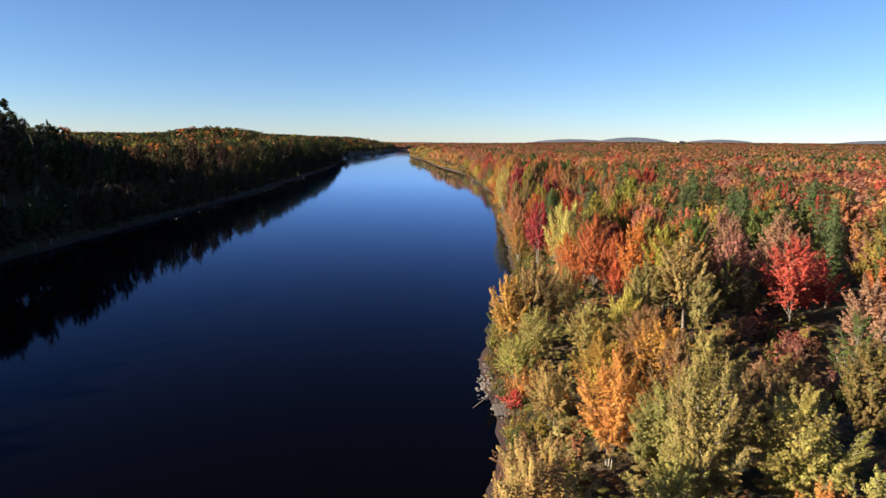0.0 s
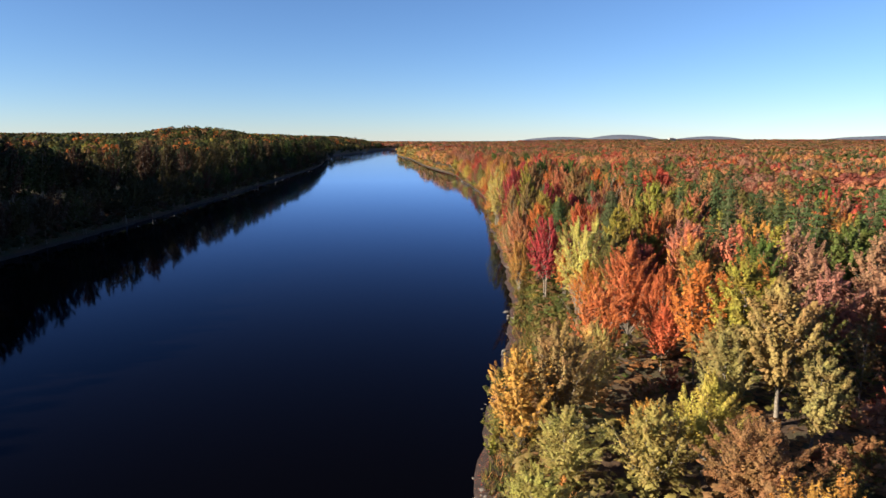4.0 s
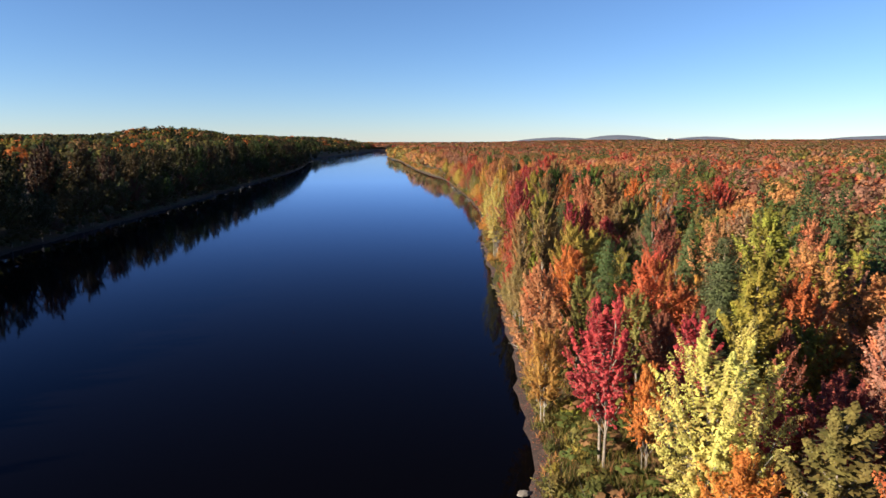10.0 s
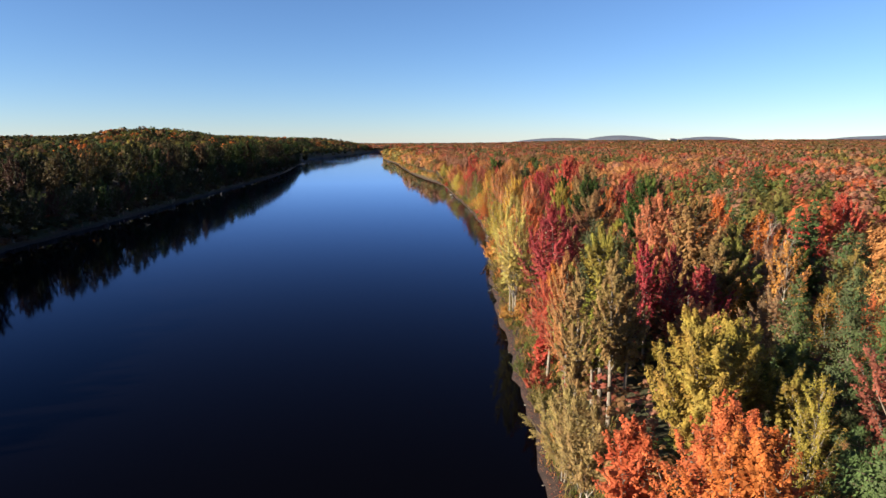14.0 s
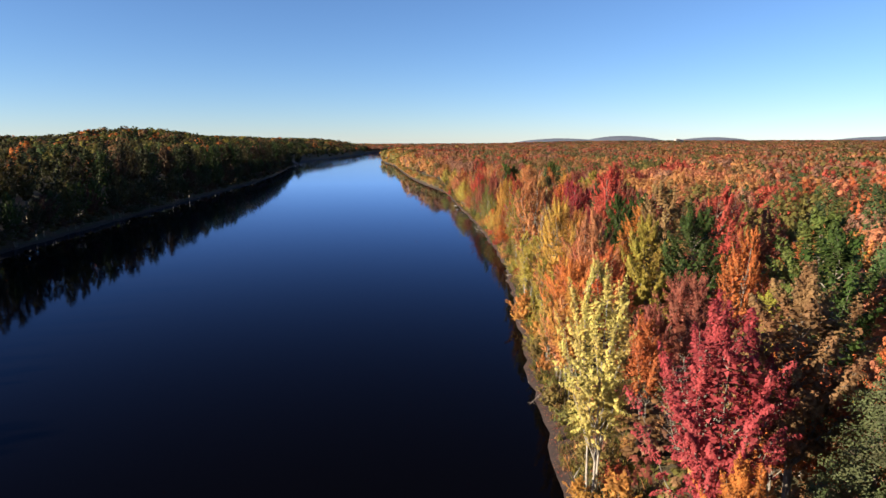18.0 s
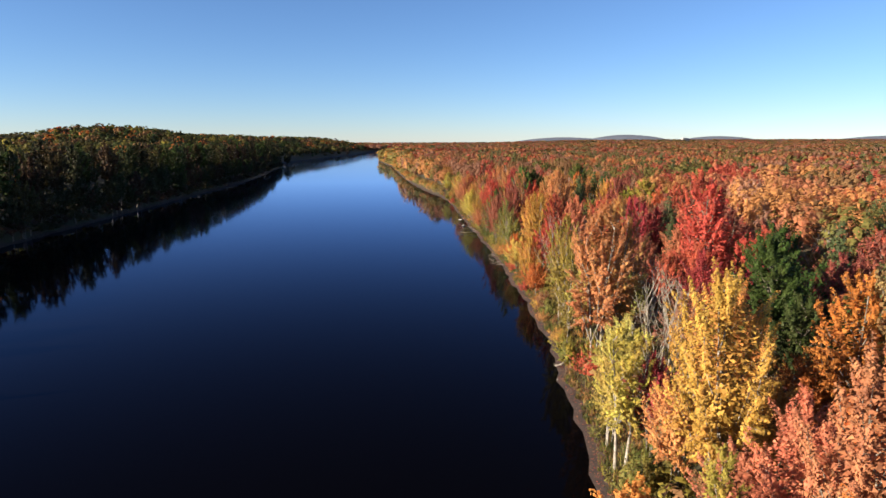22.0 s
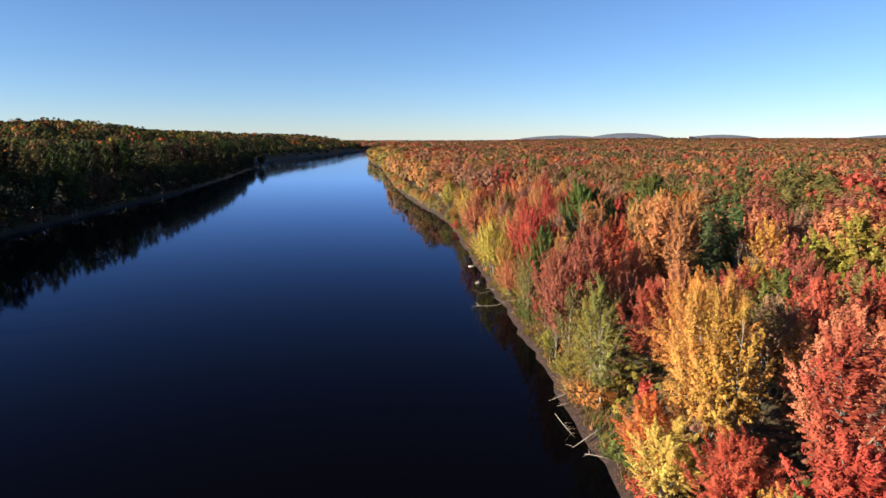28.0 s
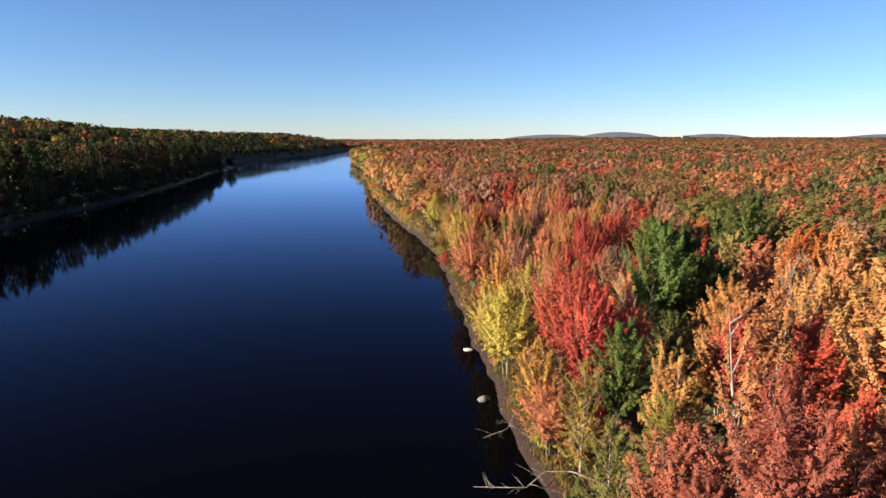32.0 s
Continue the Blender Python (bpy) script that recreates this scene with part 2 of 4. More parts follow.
hill_ridge("backdrop", 860, 1450, 4250, 64, "distant wooded hill in painted blue-grey haze on the horizon")
hill_ridge("backdrop", 460, 1140, 4450, 50, "distant low wooded ridge in painted blue-grey haze")
hill_ridge("backdrop", 1390, 1970, 4150, 54, "distant wooded ridge in painted blue-grey haze")
hill_ridge("backdrop", 2020, 3150, 3700, 57, "distant wooded ridge in painted blue-grey haze on the horizon")


# ---- trees: meshes shared between alike ones ----
def tube(vs, fs, pts, radii, sides):
    """A tapered limb along a few points."""
    base = len(vs)
    for i, (p, r) in enumerate(zip(pts, radii)):
        d = (pts[min(i + 1, len(pts) - 1)] - pts[max(i - 1, 0)])
        d = d / (np.linalg.norm(d) + 1e-9)
        u = np.cross(d, (0.31, 0.95, 0.05))
        u /= np.linalg.norm(u) + 1e-9
        v = np.cross(d, u)
        for k in range(sides):
            a = 2 * math.pi * k / sides
            vs.append(p + r * (math.cos(a) * u + math.sin(a) * v))
        if i:
            for k in range(sides):
                a, b = base + (i - 1) * sides + k, base + (i - 1) * sides + (k + 1) % sides
                fs.append((a, b, b + sides, a + sides))


def leaf_blades(rng, centres, axis, size, out, upward=0.5, stretch=0.62, wild=0.9):
    """One small pointed blade for each centre, facing loosely outward and up."""
    n = len(centres)
    nrm = out * 1.0 + np.array([0, 0, upward * 0.7]) + rng.normal(0, wild * 0.42, (n, 3))
    nrm /= np.linalg.norm(nrm, axis=1, keepdims=True) + 1e-9
    u = axis + rng.normal(0, 0.8, (n, 3))
    u -= nrm * (u * nrm).sum(1, keepdims=True)
    u /= np.linalg.norm(u, axis=1, keepdims=True) + 1e-9
    v = np.cross(nrm, u)
    s = (size * rng.uniform(0.65, 1.4, n))[:, None]
    verts = np.stack([centres + u * s, centres - u * s * 0.65 + v * s * stretch, centres - u * s * 0.65 - v * s * stretch], 1).reshape(-1, 3)
    return verts, np.arange(3 * n).reshape(-1, 3)


def broadleaf(seed, h=18.0, r=4.4, base=0.25, limbs=18, twigs=6, leaves=12, leaf=0.33, lean=0.6, stems=1, plume=0.36, slim=0.2, rise=0.55, peak=0.45, thick=0.22, sides=6, keep=1.0, core=0, sticks=0):
    """Trunk and crown of a broad-leaved tree: ascending limbs, and along each limb rising sprays of leaves with gaps between them."""
    rng = np.random.default_rng(seed)
    tv, tf = [], []
    feet = [np.array([0.0, 0, 0])] if stems == 1 else [np.array([0.45 * math.cos(a), 0.45 * math.sin(a), 0]) for a in np.linspace(0, 6.283, stems, endpoint=False) + rng.uniform(0, 6)]
    axes = []
    for f in feet:
        sway = f * rng.uniform(1.5, 3.2) + rng.normal(0, 0.25, 3)
        line = [f + np.array([0, 0, -0.4]), f + sway * 0.12 + [0, 0, h * 0.22], f + sway * 0.45 + rng.normal(0, 0.12, 3) + [0, 0, h * 0.5], f + sway * 0.9 + [0, 0, h * 0.86]]
        for q in line[1:]:
            q[2] = max(q[2], 0.3)
        k = thick / math.sqrt(len(feet))
        tube(tv, tf, line, [k * 1.25, k * 0.8, k * 0.55, k * 0.12], sides)
        axes.append(line)
    cen, axs, ends, nrm = [], [], [], []
    a_z, b_z = base * h, h
    hub = np.array([0, 0, a_z + 0.3 * (b_z - a_z)])
    for i in range(limbs):
        s = (i + rng.uniform(0.1, 0.9)) / limbs
        s = s ** 0.85
        prof = (min(s / peak, 1.0) ** 0.6) if s < peak else (1 - ((s - peak) / (1.02 - peak)) ** 2.2)
        rho = r * max(prof, 0.2) * rng.uniform(0.62, 1.05)
        az = i * 2.39996 + rng.uniform(-0.5, 0.5)
        ze = a_z + s * (b_z - a_z) * rng.uniform(0.86, 0.97)
        zs = max(ze - rho * (0.5 + lean * rng.uniform(0.8, 1.6)) - 0.06 * h, 0.16 * h)
        line = axes[i % len(axes)]
        hz = np.clip(zs / (0.86 * h), 0, 1)
        start = np.array([np.interp(hz, [0, 0.26, 0.58, 1], [q[c] for q in line]) for c in range(3)])
        radial = np.array([math.cos(az), math.sin(az), 0.0])
        end = np.array([start[0] * 0.5, start[1] * 0.5, ze]) + rho * 0.92 * radial
        mid = start * 0.5 + end * 0.5 + (radial - [0, 0, 0.4]) * 0.10 * rho + rng.normal(0, 0.1, 3)
        tube(tv, tf, [start, mid, end], [thick * 0.32, thick * 0.2, 0.02], 4 if sides > 4 else 3)
        way = (end - mid) / (np.linalg.norm(end - mid) + 1e-6)
        ends.append((end, way))
        for j in range(twigs):
            v = 0.34 + 0.66 * (j + rng.uniform(0.3, 1)) / twigs
            at = start * (1 - v) ** 2 + 2 * mid * v * (1 - v) + end * v * v
            if rng.uniform() > keep:
                continue
            away = at - hub
            side = np.cross(way, (0, 0, 1.0)) * (1 if j % 2 else -1) * rng.uniform(0.2, 0.9)
            d = way * 0.3 + away * 0.75 / (np.linalg.norm(away) + 1e-6) + side + np.array([0, 0, rise]) + rng.normal(0, 0.28, 3)
            d /= np.linalg.norm(d)
            long = r * plume * rng.uniform(0.7, 1.3) * (0.8 + 0.25 * v)
            if sides > 4:
                tube(tv, tf, [at, at + d * long * 0.9], [0.022, 0.006], 3)
            n = max(2, int(leaves * rng.uniform(0.7, 1.3)))
            u = rng.uniform(0.02, 1.0, n)
            ring = rng.normal(0, 1, (n, 3))
            ring -= d * (ring @ d)[:, None]
            ring /= np.linalg.norm(ring, axis=1, keepdims=True) + 1e-6
            girth = slim * long * np.minimum(1, u * 3 + 0.35) * (1.04 - u) ** 0.55 * np.sqrt(rng.uniform(0.2, 1, n)) * (1 + 0.25 * np.sin(u * 11 + 3 * j))
            cen.append(at + d * (long * u)[:, None] + ring * girth[:, None])
            nrm.append(ring * 0.9 + d * 0.35)
            axs.append(np.repeat(d[None], n, 0))
    for k in range(sticks):   # fine bare twigs
        at, way = ends[k % len(ends)]
        d = way + rng.normal(0, 0.45, 3)
        d /= np.linalg.norm(d)
        root = at - way * rng.uniform(0, 0.5) * r
        tube(tv, tf, [root, root + d * rng.uniform(0.2, 0.45) * r], [0.028, 0.008], 3)
    trunk = (np.array(tv), tf)
    if not cen:
        return trunk, None
    cen, axs = np.concatenate(cen), np.concatenate(axs)
    size = np.full(len(cen), leaf)
    if core:   # the dense inside of the crown
        s = rng.uniform(0.08, 0.80, core)
        prof = np.where(s < peak, np.minimum(s / peak, 1) ** 0.6, 1 - (np.maximum(s - peak, 0) / (1.02 - peak)) ** 1.7)
        rad = r * 0.58 * prof * np.sqrt(rng.uniform(0, 1, core))
        az = rng.uniform(0, 6.283, core)
        cen = np.concatenate([cen, np.stack([rad * np.cos(az), rad * np.sin(az), a_z + s * (b_z - a_z)], 1)])
        axs = np.concatenate([axs, rng.normal(0, 1, (core, 3))])
        size = np.concatenate([size, np.full(core, leaf * 2.3)])
        nrm.append(np.zeros((core, 3)))
    cen[:, 2] = np.maximum(cen[:, 2], 0.6)
    o = cen - np.array([0, 0, h * 0.45])
    o /= np.linalg.norm(o, axis=1, keepdims=True) + 1e-9
    o = o * 0.55 + np.concatenate(nrm)
    return trunk, leaf_blades(rng, cen, axs, size, o, 0.45, 0.66, 0.55)


def conifer(seed, h=19.0, r=3.4, tiers=15, arms=6, tufts=5, leaf=0.42, base=0.18, sides=6):
    """A pine: a straight trunk with whorls of slightly rising arms and tufts of needles."""
    rng = np.random.default_rng(seed)
    tv, tf = [], []
    tube(tv, tf, [np.array([0.0, 0, -0.4]), np.array([0.1, 0, h * 0.5]), np.array([0, 0.1, h])], [0.26, 0.15, 0.03], sides)
    cen, axs = [], []
    for i in range(tiers):
        s = i / (tiers - 1)
        z = h * (base + (0.99 - base) * s)
        reach = r * (1 - s) ** 0.5 * (0.75 + 0.25 * min(1, s * 5)) * (0.8 + 0.35 * math.sin(i * 2.2) ** 2) + 0.25
        for k in range(arms if s < 0.85 else 4):
            az = 6.283 * (k + rng.uniform(-0.3, 0.3)) / arms + i * 1.1
            long = reach * rng.uniform(0.65, 1.15)
            tip = np.array([long * math.cos(az), long * math.sin(az), z + long * rng.uniform(-0.08, 0.3)])
            root = np.array([0, 0, z - 0.1 * long])
            if sides > 4 and long > 0.8:
                tube(tv, tf, [root, tip], [0.05, 0.015], 3)
            way = (tip - root) / np.linalg.norm(tip - root)
            n = max(2, int(tufts * (0.4 + long / r) * 1.6))
            v = rng.uniform(0.3, 1.05, n)[:, None]
            cen.append(root + (tip - root) * v + rng.normal(0, 0.36, (n, 3)) * [1, 1, 0.6])
            axs.append(np.repeat(way[None], n, 0))
    cen, axs = np.concatenate(cen), np.concatenate(axs)
    o = cen * [1, 1, 0]
    o /= np.linalg.norm(o, axis=1, keepdims=True) + 1e-9
    return (np.array(tv), tf), leaf_blades(rng, cen, axs, leaf, o, 0.8, 0.45, 0.55)


PROTO = {}


def proto(kind, detail, radii, make, bark_mat):
    """One mesh pair for each crown radius."""
    made = []
    for i, r in enumerate(radii):
        trunk, crown = make(i, r)
        made.append((r, mesh_of("trunk", trunk[0], trunk[1], bark_mat, True), mesh_of("crown", crown[0], crown[1], LEAF) if crown else None))
    PROTO[kind, detail] = made


def fill(r, n):
    return max(4, round(n * (r / 4.4) ** 1.25))


# four distances: fine leaves beside the path, then fewer and larger tufts
for detail, twigs, tuft, size, core, sides in ((0, 9, 84, 0.098, 1700, 6), (1, 8, 50, 0.135, 850, 6), (2, 7, 29, 0.185, 420, 5), (3, 6, 14, 0.32, 150, 4)):
    count = (5, 6, 5, 4)[detail]
    proto("maple", detail, np.linspace(2.6, 7.0, count).round(2), lambda i, r: broadleaf(11 + i, r=r, limbs=33 - 3 * detail, stems=1 + i % 3, lean=0.9, base=0.38, twigs=twigs, leaves=fill(r, tuft), leaf=size, plume=0.30, slim=0.27, rise=0.4, core=fill(r, core), sides=sides), BARK)
    proto("silver_maple", detail, np.linspace(2.6, 6.8, count - 1).round(2), lambda i, r: broadleaf(31 + i, r=r, limbs=33 - 3 * detail, stems=2 + i % 2, lean=1.2, base=0.33, twigs=twigs, leaves=fill(r, tuft), plume=0.33, slim=0.24, rise=0.4, leaf=size * 0.97, core=fill(r, core), sides=sides), PALE_BARK)
    proto("oak", detail, np.linspace(2.8, 7.0, count - 1).round(2), lambda i, r: broadleaf(51 + i, r=r, base=0.38, limbs=36 - 3 * detail, lean=0.35, twigs=twigs, leaves=fill(r, tuft), plume=0.24, slim=0.40, rise=0.25, peak=0.5, leaf=size * 1.08, thick=0.3, core=fill(r, core), sides=sides), BARK)
    proto("birch", detail, (1.9, 2.5, 3.2), lambda i, r: broadleaf(71 + i, r=r, base=0.22, limbs=24 - 3 * detail, lean=1.0, twigs=twigs, leaves=round(tuft * 0.7), leaf=size * 0.85, plume=0.42, slim=0.26, rise=0.1, thick=0.15, core=core // 3, sides=sides), PALE_BARK)
    proto("bare", detail, (2.8, 3.8, 5.0), lambda i, r: broadleaf(81 + i, r=r, base=0.2, limbs=36 - 4 * detail, lean=1.2, twigs=2, leaves=6, leaf=size, stems=1 + i, keep=0.3, sticks=260 - 55 * detail, thick=0.18, sides=sides), PALE_BARK)
    proto("pine", detail, (2.2, 3.4, 5.2), lambda i, r: conifer(91 + i, r=r, tiers=19 - 2 * detail, arms=7 - detail // 2, tufts=(85, 48, 26, 13)[detail], leaf=size * 1.2, sides=sides), PINE_BARK)
    proto("shrub", detail, (1.6, 2.4, 3.4), lambda i, r: broadleaf(101 + i, h=5.0, r=r, base=0.08, limbs=16 - 2 * detail, stems=3, lean=0.9, twigs=5, leaves=round(tuft * 0.7), leaf=size * 0.85, plume=0.36, slim=0.3, rise=0.3, thick=0.07, sides=4, core=core // 4), BARK)

HEIGHT = {"shrub": 5.0, "pine": 19.0}
NAMES = {"maple": "maple_tree", "silver_maple": "silver_maple_tree", "oak": "oak_tree", "birch": "birch_tree", "bare": "bare_tree", "pine": "pine_tree", "shrub": "shrub"}
# leaf colours
HUES = {
    "crimson": (0.30, 0.046, 0.053), "red": (0.38, 0.076, 0.052), "rust": (0.24, 0.076, 0.054), "orange": (0.43, 0.145, 0.042),
    "salmon": (0.42, 0.170, 0.088), "peach": (0.43, 0.208, 0.080), "gold": (0.39, 0.205, 0.055), "yellow": (0.41, 0.305, 0.080),
    "pale": (0.47, 0.385, 0.130), "ember": (0.39, 0.108, 0.045), "lime": (0.235, 0.195, 0.042), "olive": (0.150, 0.132, 0.040), "green": (0.086, 0.106, 0.030),
    "dark": (0.042, 0.062, 0.018), "pine": (0.066, 0.092, 0.036), "brown": (0.23, 0.130, 0.062), "mauve": (0.29, 0.150, 0.100), "grey": (0.22, 0.170, 0.110), "tan": (0.245, 0.185, 0.070), "straw": (0.285, 0.240, 0.078),
    # shade painted into the leaves: green, olive and umber darkened for the far bank
    "shade_green": (0.034, 0.040, 0.018), "shade_olive": (0.062, 0.053, 0.022), "umber": (0.060, 0.034, 0.022),
}
SAYS = {
    "crimson": "crimson", "ember": "orange-red", "red": "bright red", "rust": "rust-red", "orange": "bright orange", "salmon": "salmon-pink", "peach": "peach-orange", "gold": "golden",
    "yellow": "yellow", "pale": "pale yellow", "lime": "yellow-green", "olive": "olive-green", "green": "green", "dark": "dark green", "pine": "blue-green",
    "brown": "russet brown", "tan": "tan-olive", "straw": "straw-yellow", "mauve": "faded mauve-red", "grey": "nearly leafless grey", "shade_green": "dark green", "shade_olive": "shade-darkened olive", "umber": "shade-darkened brown",
}
planted = []
planted_hues = []
pick = random.Random(5)


def label_of(kind, hue, where):
    if kind == "pine":
        return "dark blue-green pine with tiered needles " + where
    if kind == "bare":
        return "bare grey-branched tree that has lost its leaves " + where
    noun = {"maple": "maple in autumn leaf", "silver_maple": "many-stemmed maple in autumn leaf", "oak": "round-crowned oak", "birch": "slender pale-trunked birch", "shrub": "low shrub"}[kind]
    return SAYS[hue] + " " + noun + " " + where


def plant(kind, x, y, top, width, hue, detail=0, where="in the riverside wood", group="riverside wood", lift=None):
    """One tree: its trunk and its crown on the ground at x, y; top: height of its tip above the water."""
    z = float(land(x, y)) if lift is None else lift
    tall = max(top - z, 1.2) / HEIGHT.get(kind, 18.0)
    want = min(width, 14.0) / (2 * tall)
    near_fit = sorted(PROTO[kind, detail], key=lambda m: abs(m[0] - want))[:2]
    r0, trunk_me, crown_me = near_fit[0 if pick.random() < 0.7 else 1]
    wide = tall * min(max(want / r0, 0.8), 1.35)
    name = NAMES[kind]
    if kind == "maple":
        name = "red_maple_tree" if hue in ("red", "crimson", "rust", "mauve", "ember") else "sugar_maple_tree"
    tree = new(name)
    turn = pick.uniform(0, 360)
    tree.matrix_basis = pose(x, y, z, pick.uniform(-2.5, 2.5), pick.uniform(-2.5, 2.5), turn) @ Matrix.Diagonal((wide, wide, tall, 1))
    part("trunk", trunk_me, tree)
    if crown_me:
        crown = part("crown", crown_me, tree)
        c = HUES[hue]
        g = pick.uniform(0.85, 1.15)
        crown.color = (c[0] * g * pick.uniform(0.92, 1.08), c[1] * g * pick.uniform(0.85, 1.15), c[2] * g, 1)
    tagged(tree, label_of(kind, hue, where), {"pine": "pine", "shrub": "shrub"}.get(kind, "tree"), group)
    planted.append((x, y, width * 0.5))
    planted_hues.append((kind, hue))
    return tree


# ---- trees of the near wood that stand out, from the start of the reach upwards ----
# kind, x, y, height of the tip over the water, width, colour
STAND_OUT = []


def stand(*trees):
    STAND_OUT.extend(trees)


stand(("silver_maple", 5.4, 36.9, 14.0, 7.8, "straw"),
      ("silver_maple", 18.4, 44.6, 16.9, 7.0, "straw"),
      ("silver_maple", 25.8, 45.1, 14.0, 8.5, "straw"),
      ("oak", 16.9, 48.3, 12.5, 7.7, "tan"),
      ("silver_maple", 20.5, 50.9, 14.0, 9.5, "straw"),
      ("silver_maple", 14.3, 54.7, 13.2, 7.2, "gold"),
      ("oak", 37.9, 54.8, 15.0, 6.0, "olive"),
      ("maple", 20.3, 54.9, 14.8, 5.7, "brown"),
      ("silver_maple", 10.4, 64.3, 9.0, 7.2, "straw"),
      ("maple", 15.2, 64.9, 12.0, 6.6, "gold"))
stand(("birch", 42.6, 65.0, 15.5, 5.3, "green"),
      ("maple", 36.9, 67.4, 9.0, 9.4, "brown"),
      ("maple", 24.3, 77.9, 11.5, 8.0, "brown"),
      ("silver_maple", 23.9, 86.1, 12.0, 6.6, "yellow"),
      ("oak", 25.8, 88.2, 15.5, 5.2, "tan"),
      ("oak", 34.6, 88.3, 13.2, 5.7, "tan"),
      ("silver_maple", 13.8, 96.0, 13.4, 8.2, "pale"),
      ("maple", 20.2, 90.4, 7.6, 7.0, "gold"),
      ("oak", 30.6, 97.8, 13.4, 9.1, "tan"),
      ("silver_maple", 18.0, 101.4, 12.0, 5.6, "straw"))
stand(("oak", 34.3, 102.4, 19.3, 9.0, "lime"),
      ("silver_maple", 11.2, 84.0, 9.5, 7.5, "straw"),
      ("maple", 59.2, 104.0, 13.9, 9.7, "red"),
      ("birch", 45.4, 105.2, 13.9, 9.0, "olive"),
      ("maple", 31.0, 105.8, 18.6, 7.0, "orange"),
      ("pine", 41.4, 107.5, 14.3, 7.2, "pine"),
      ("oak", 38.6, 112.4, 14.0, 5.7, "lime"),
      ("maple", 57.1, 113.5, 16.4, 12.0, "mauve"),
      ("maple", 29.4, 114.5, 16.0, 6.0, "ember"),
      ("oak", 33.6, 115.1, 12.0, 5.0, "olive"))
stand(("maple", 37.9, 118.4, 14.0, 6.9, "orange"),
      ("silver_maple", 31.8, 119.4, 12.0, 5.9, "olive"),
      ("maple", 26.5, 119.8, 18.0, 8.6, "ember"),
      ("oak", 26.3, 128.2, 18.4, 6.0, "olive"),
      ("maple", 23.6, 131.4, 12.9, 6.6, "orange"),
      ("silver_maple", 23.7, 136.9, 19.6, 10.2, "pale"),
      ("bare", 21.6, 130.5, 11.0, 6.5, "grey"),
      ("shrub", 17.3, 144.7, 4.0, 6.6, "green"),
      ("shrub", 14.5, 147.4, 3.0, 4.5, "olive"),
      ("maple", 86.1, 148.0, 15.2, 11.9, "red"))
stand(("maple", 22.7, 148.4, 12.8, 4.2, "orange"),
      ("maple", 27.3, 149.8, 18.1, 5.0, "crimson"),
      ("maple", 35.5, 149.9, 16.0, 3.5, "rust"),
      ("maple", 19.4, 150.6, 18.2, 7.0, "crimson"),
      ("oak", 32.6, 150.7, 20.9, 5.7, "lime"),
      ("maple", 26.3, 154.7, 16.2, 5.2, "rust"),
      ("oak", 34.6, 154.8, 19.7, 5.6, "lime"),
      ("pine", 61.1, 155.1, 22.6, 6.0, "pine"),
      ("pine", 33.3, 158.8, 21.9, 6.2, "pine"),
      ("pine", 81.9, 159.2, 16.8, 6.0, "pine"))
stand(("pine", 34.6, 161.4, 21.5, 5.3, "pine"),
      ("silver_maple", 15.9, 163.2, 12.0, 5.6, "gold"),
      ("oak", 20.6, 167.2, 17.0, 6.0, "olive"),
      ("maple", 16.4, 167.5, 17.7, 8.2, "salmon"),
      ("maple", 29.8, 170.3, 18.7, 7.4, "ember"),
      ("maple", 50.4, 172.6, 19.4, 12.0, "peach"),
      ("maple", 33.4, 175.8, 17.0, 4.5, "gold"),
      ("pine", 26.2, 176.8, 19.0, 6.0, "pine"),
      ("maple", 33.2, 180.3, 18.0, 4.2, "red"),
      ("maple", 21.8, 180.6, 17.4, 8.0, "orange"))
stand(("oak", 49.5, 182.1, 22.8, 10.6, "lime"),
      ("maple", 22.6, 184.9, 17.0, 7.9, "ember"),
      ("maple", 43.8, 186.3, 20.9, 8.4, "salmon"),
      ("pine", 40.1, 186.5, 19.0, 4.2, "pine"),
      ("pine", 32.4, 186.7, 14.0, 4.5, "pine"),
      ("maple", 38.9, 192.0, 20.3, 7.0, "rust"),
      ("birch", 32.0, 192.2, 16.0, 4.0, "lime"),
      ("oak", 25.9, 196.8, 19.3, 8.0, "lime"),
      ("maple", 93.4, 197.6, 17.7, 8.0, "red"),
      ("pine", 39.1, 199.0, 21.6, 5.0, "pine"))
stand(("silver_maple", 17.9, 199.2, 11.0, 6.0, "tan"),
      ("oak", 30.6, 201.6, 17.0, 9.1, "lime"),
      ("silver_maple", 17.3, 204.6, 10.0, 6.4, "tan"),
      ("oak", 19.0, 209.3, 20.0, 4.0, "tan"),
      ("oak", 23.4, 212.4, 21.0, 4.5, "tan"),
      ("oak", 25.1, 213.1, 19.0, 3.3, "tan"),
      ("pine", 44.2, 215.7, 17.0, 6.0, "pine"),
      ("oak", 24.4, 220.1, 22.6, 4.3, "lime"),
      ("maple", 20.5, 220.6, 19.8, 4.1, "peach"),
      ("silver_maple", 21.6, 223.1, 13.2, 7.3, "peach"))
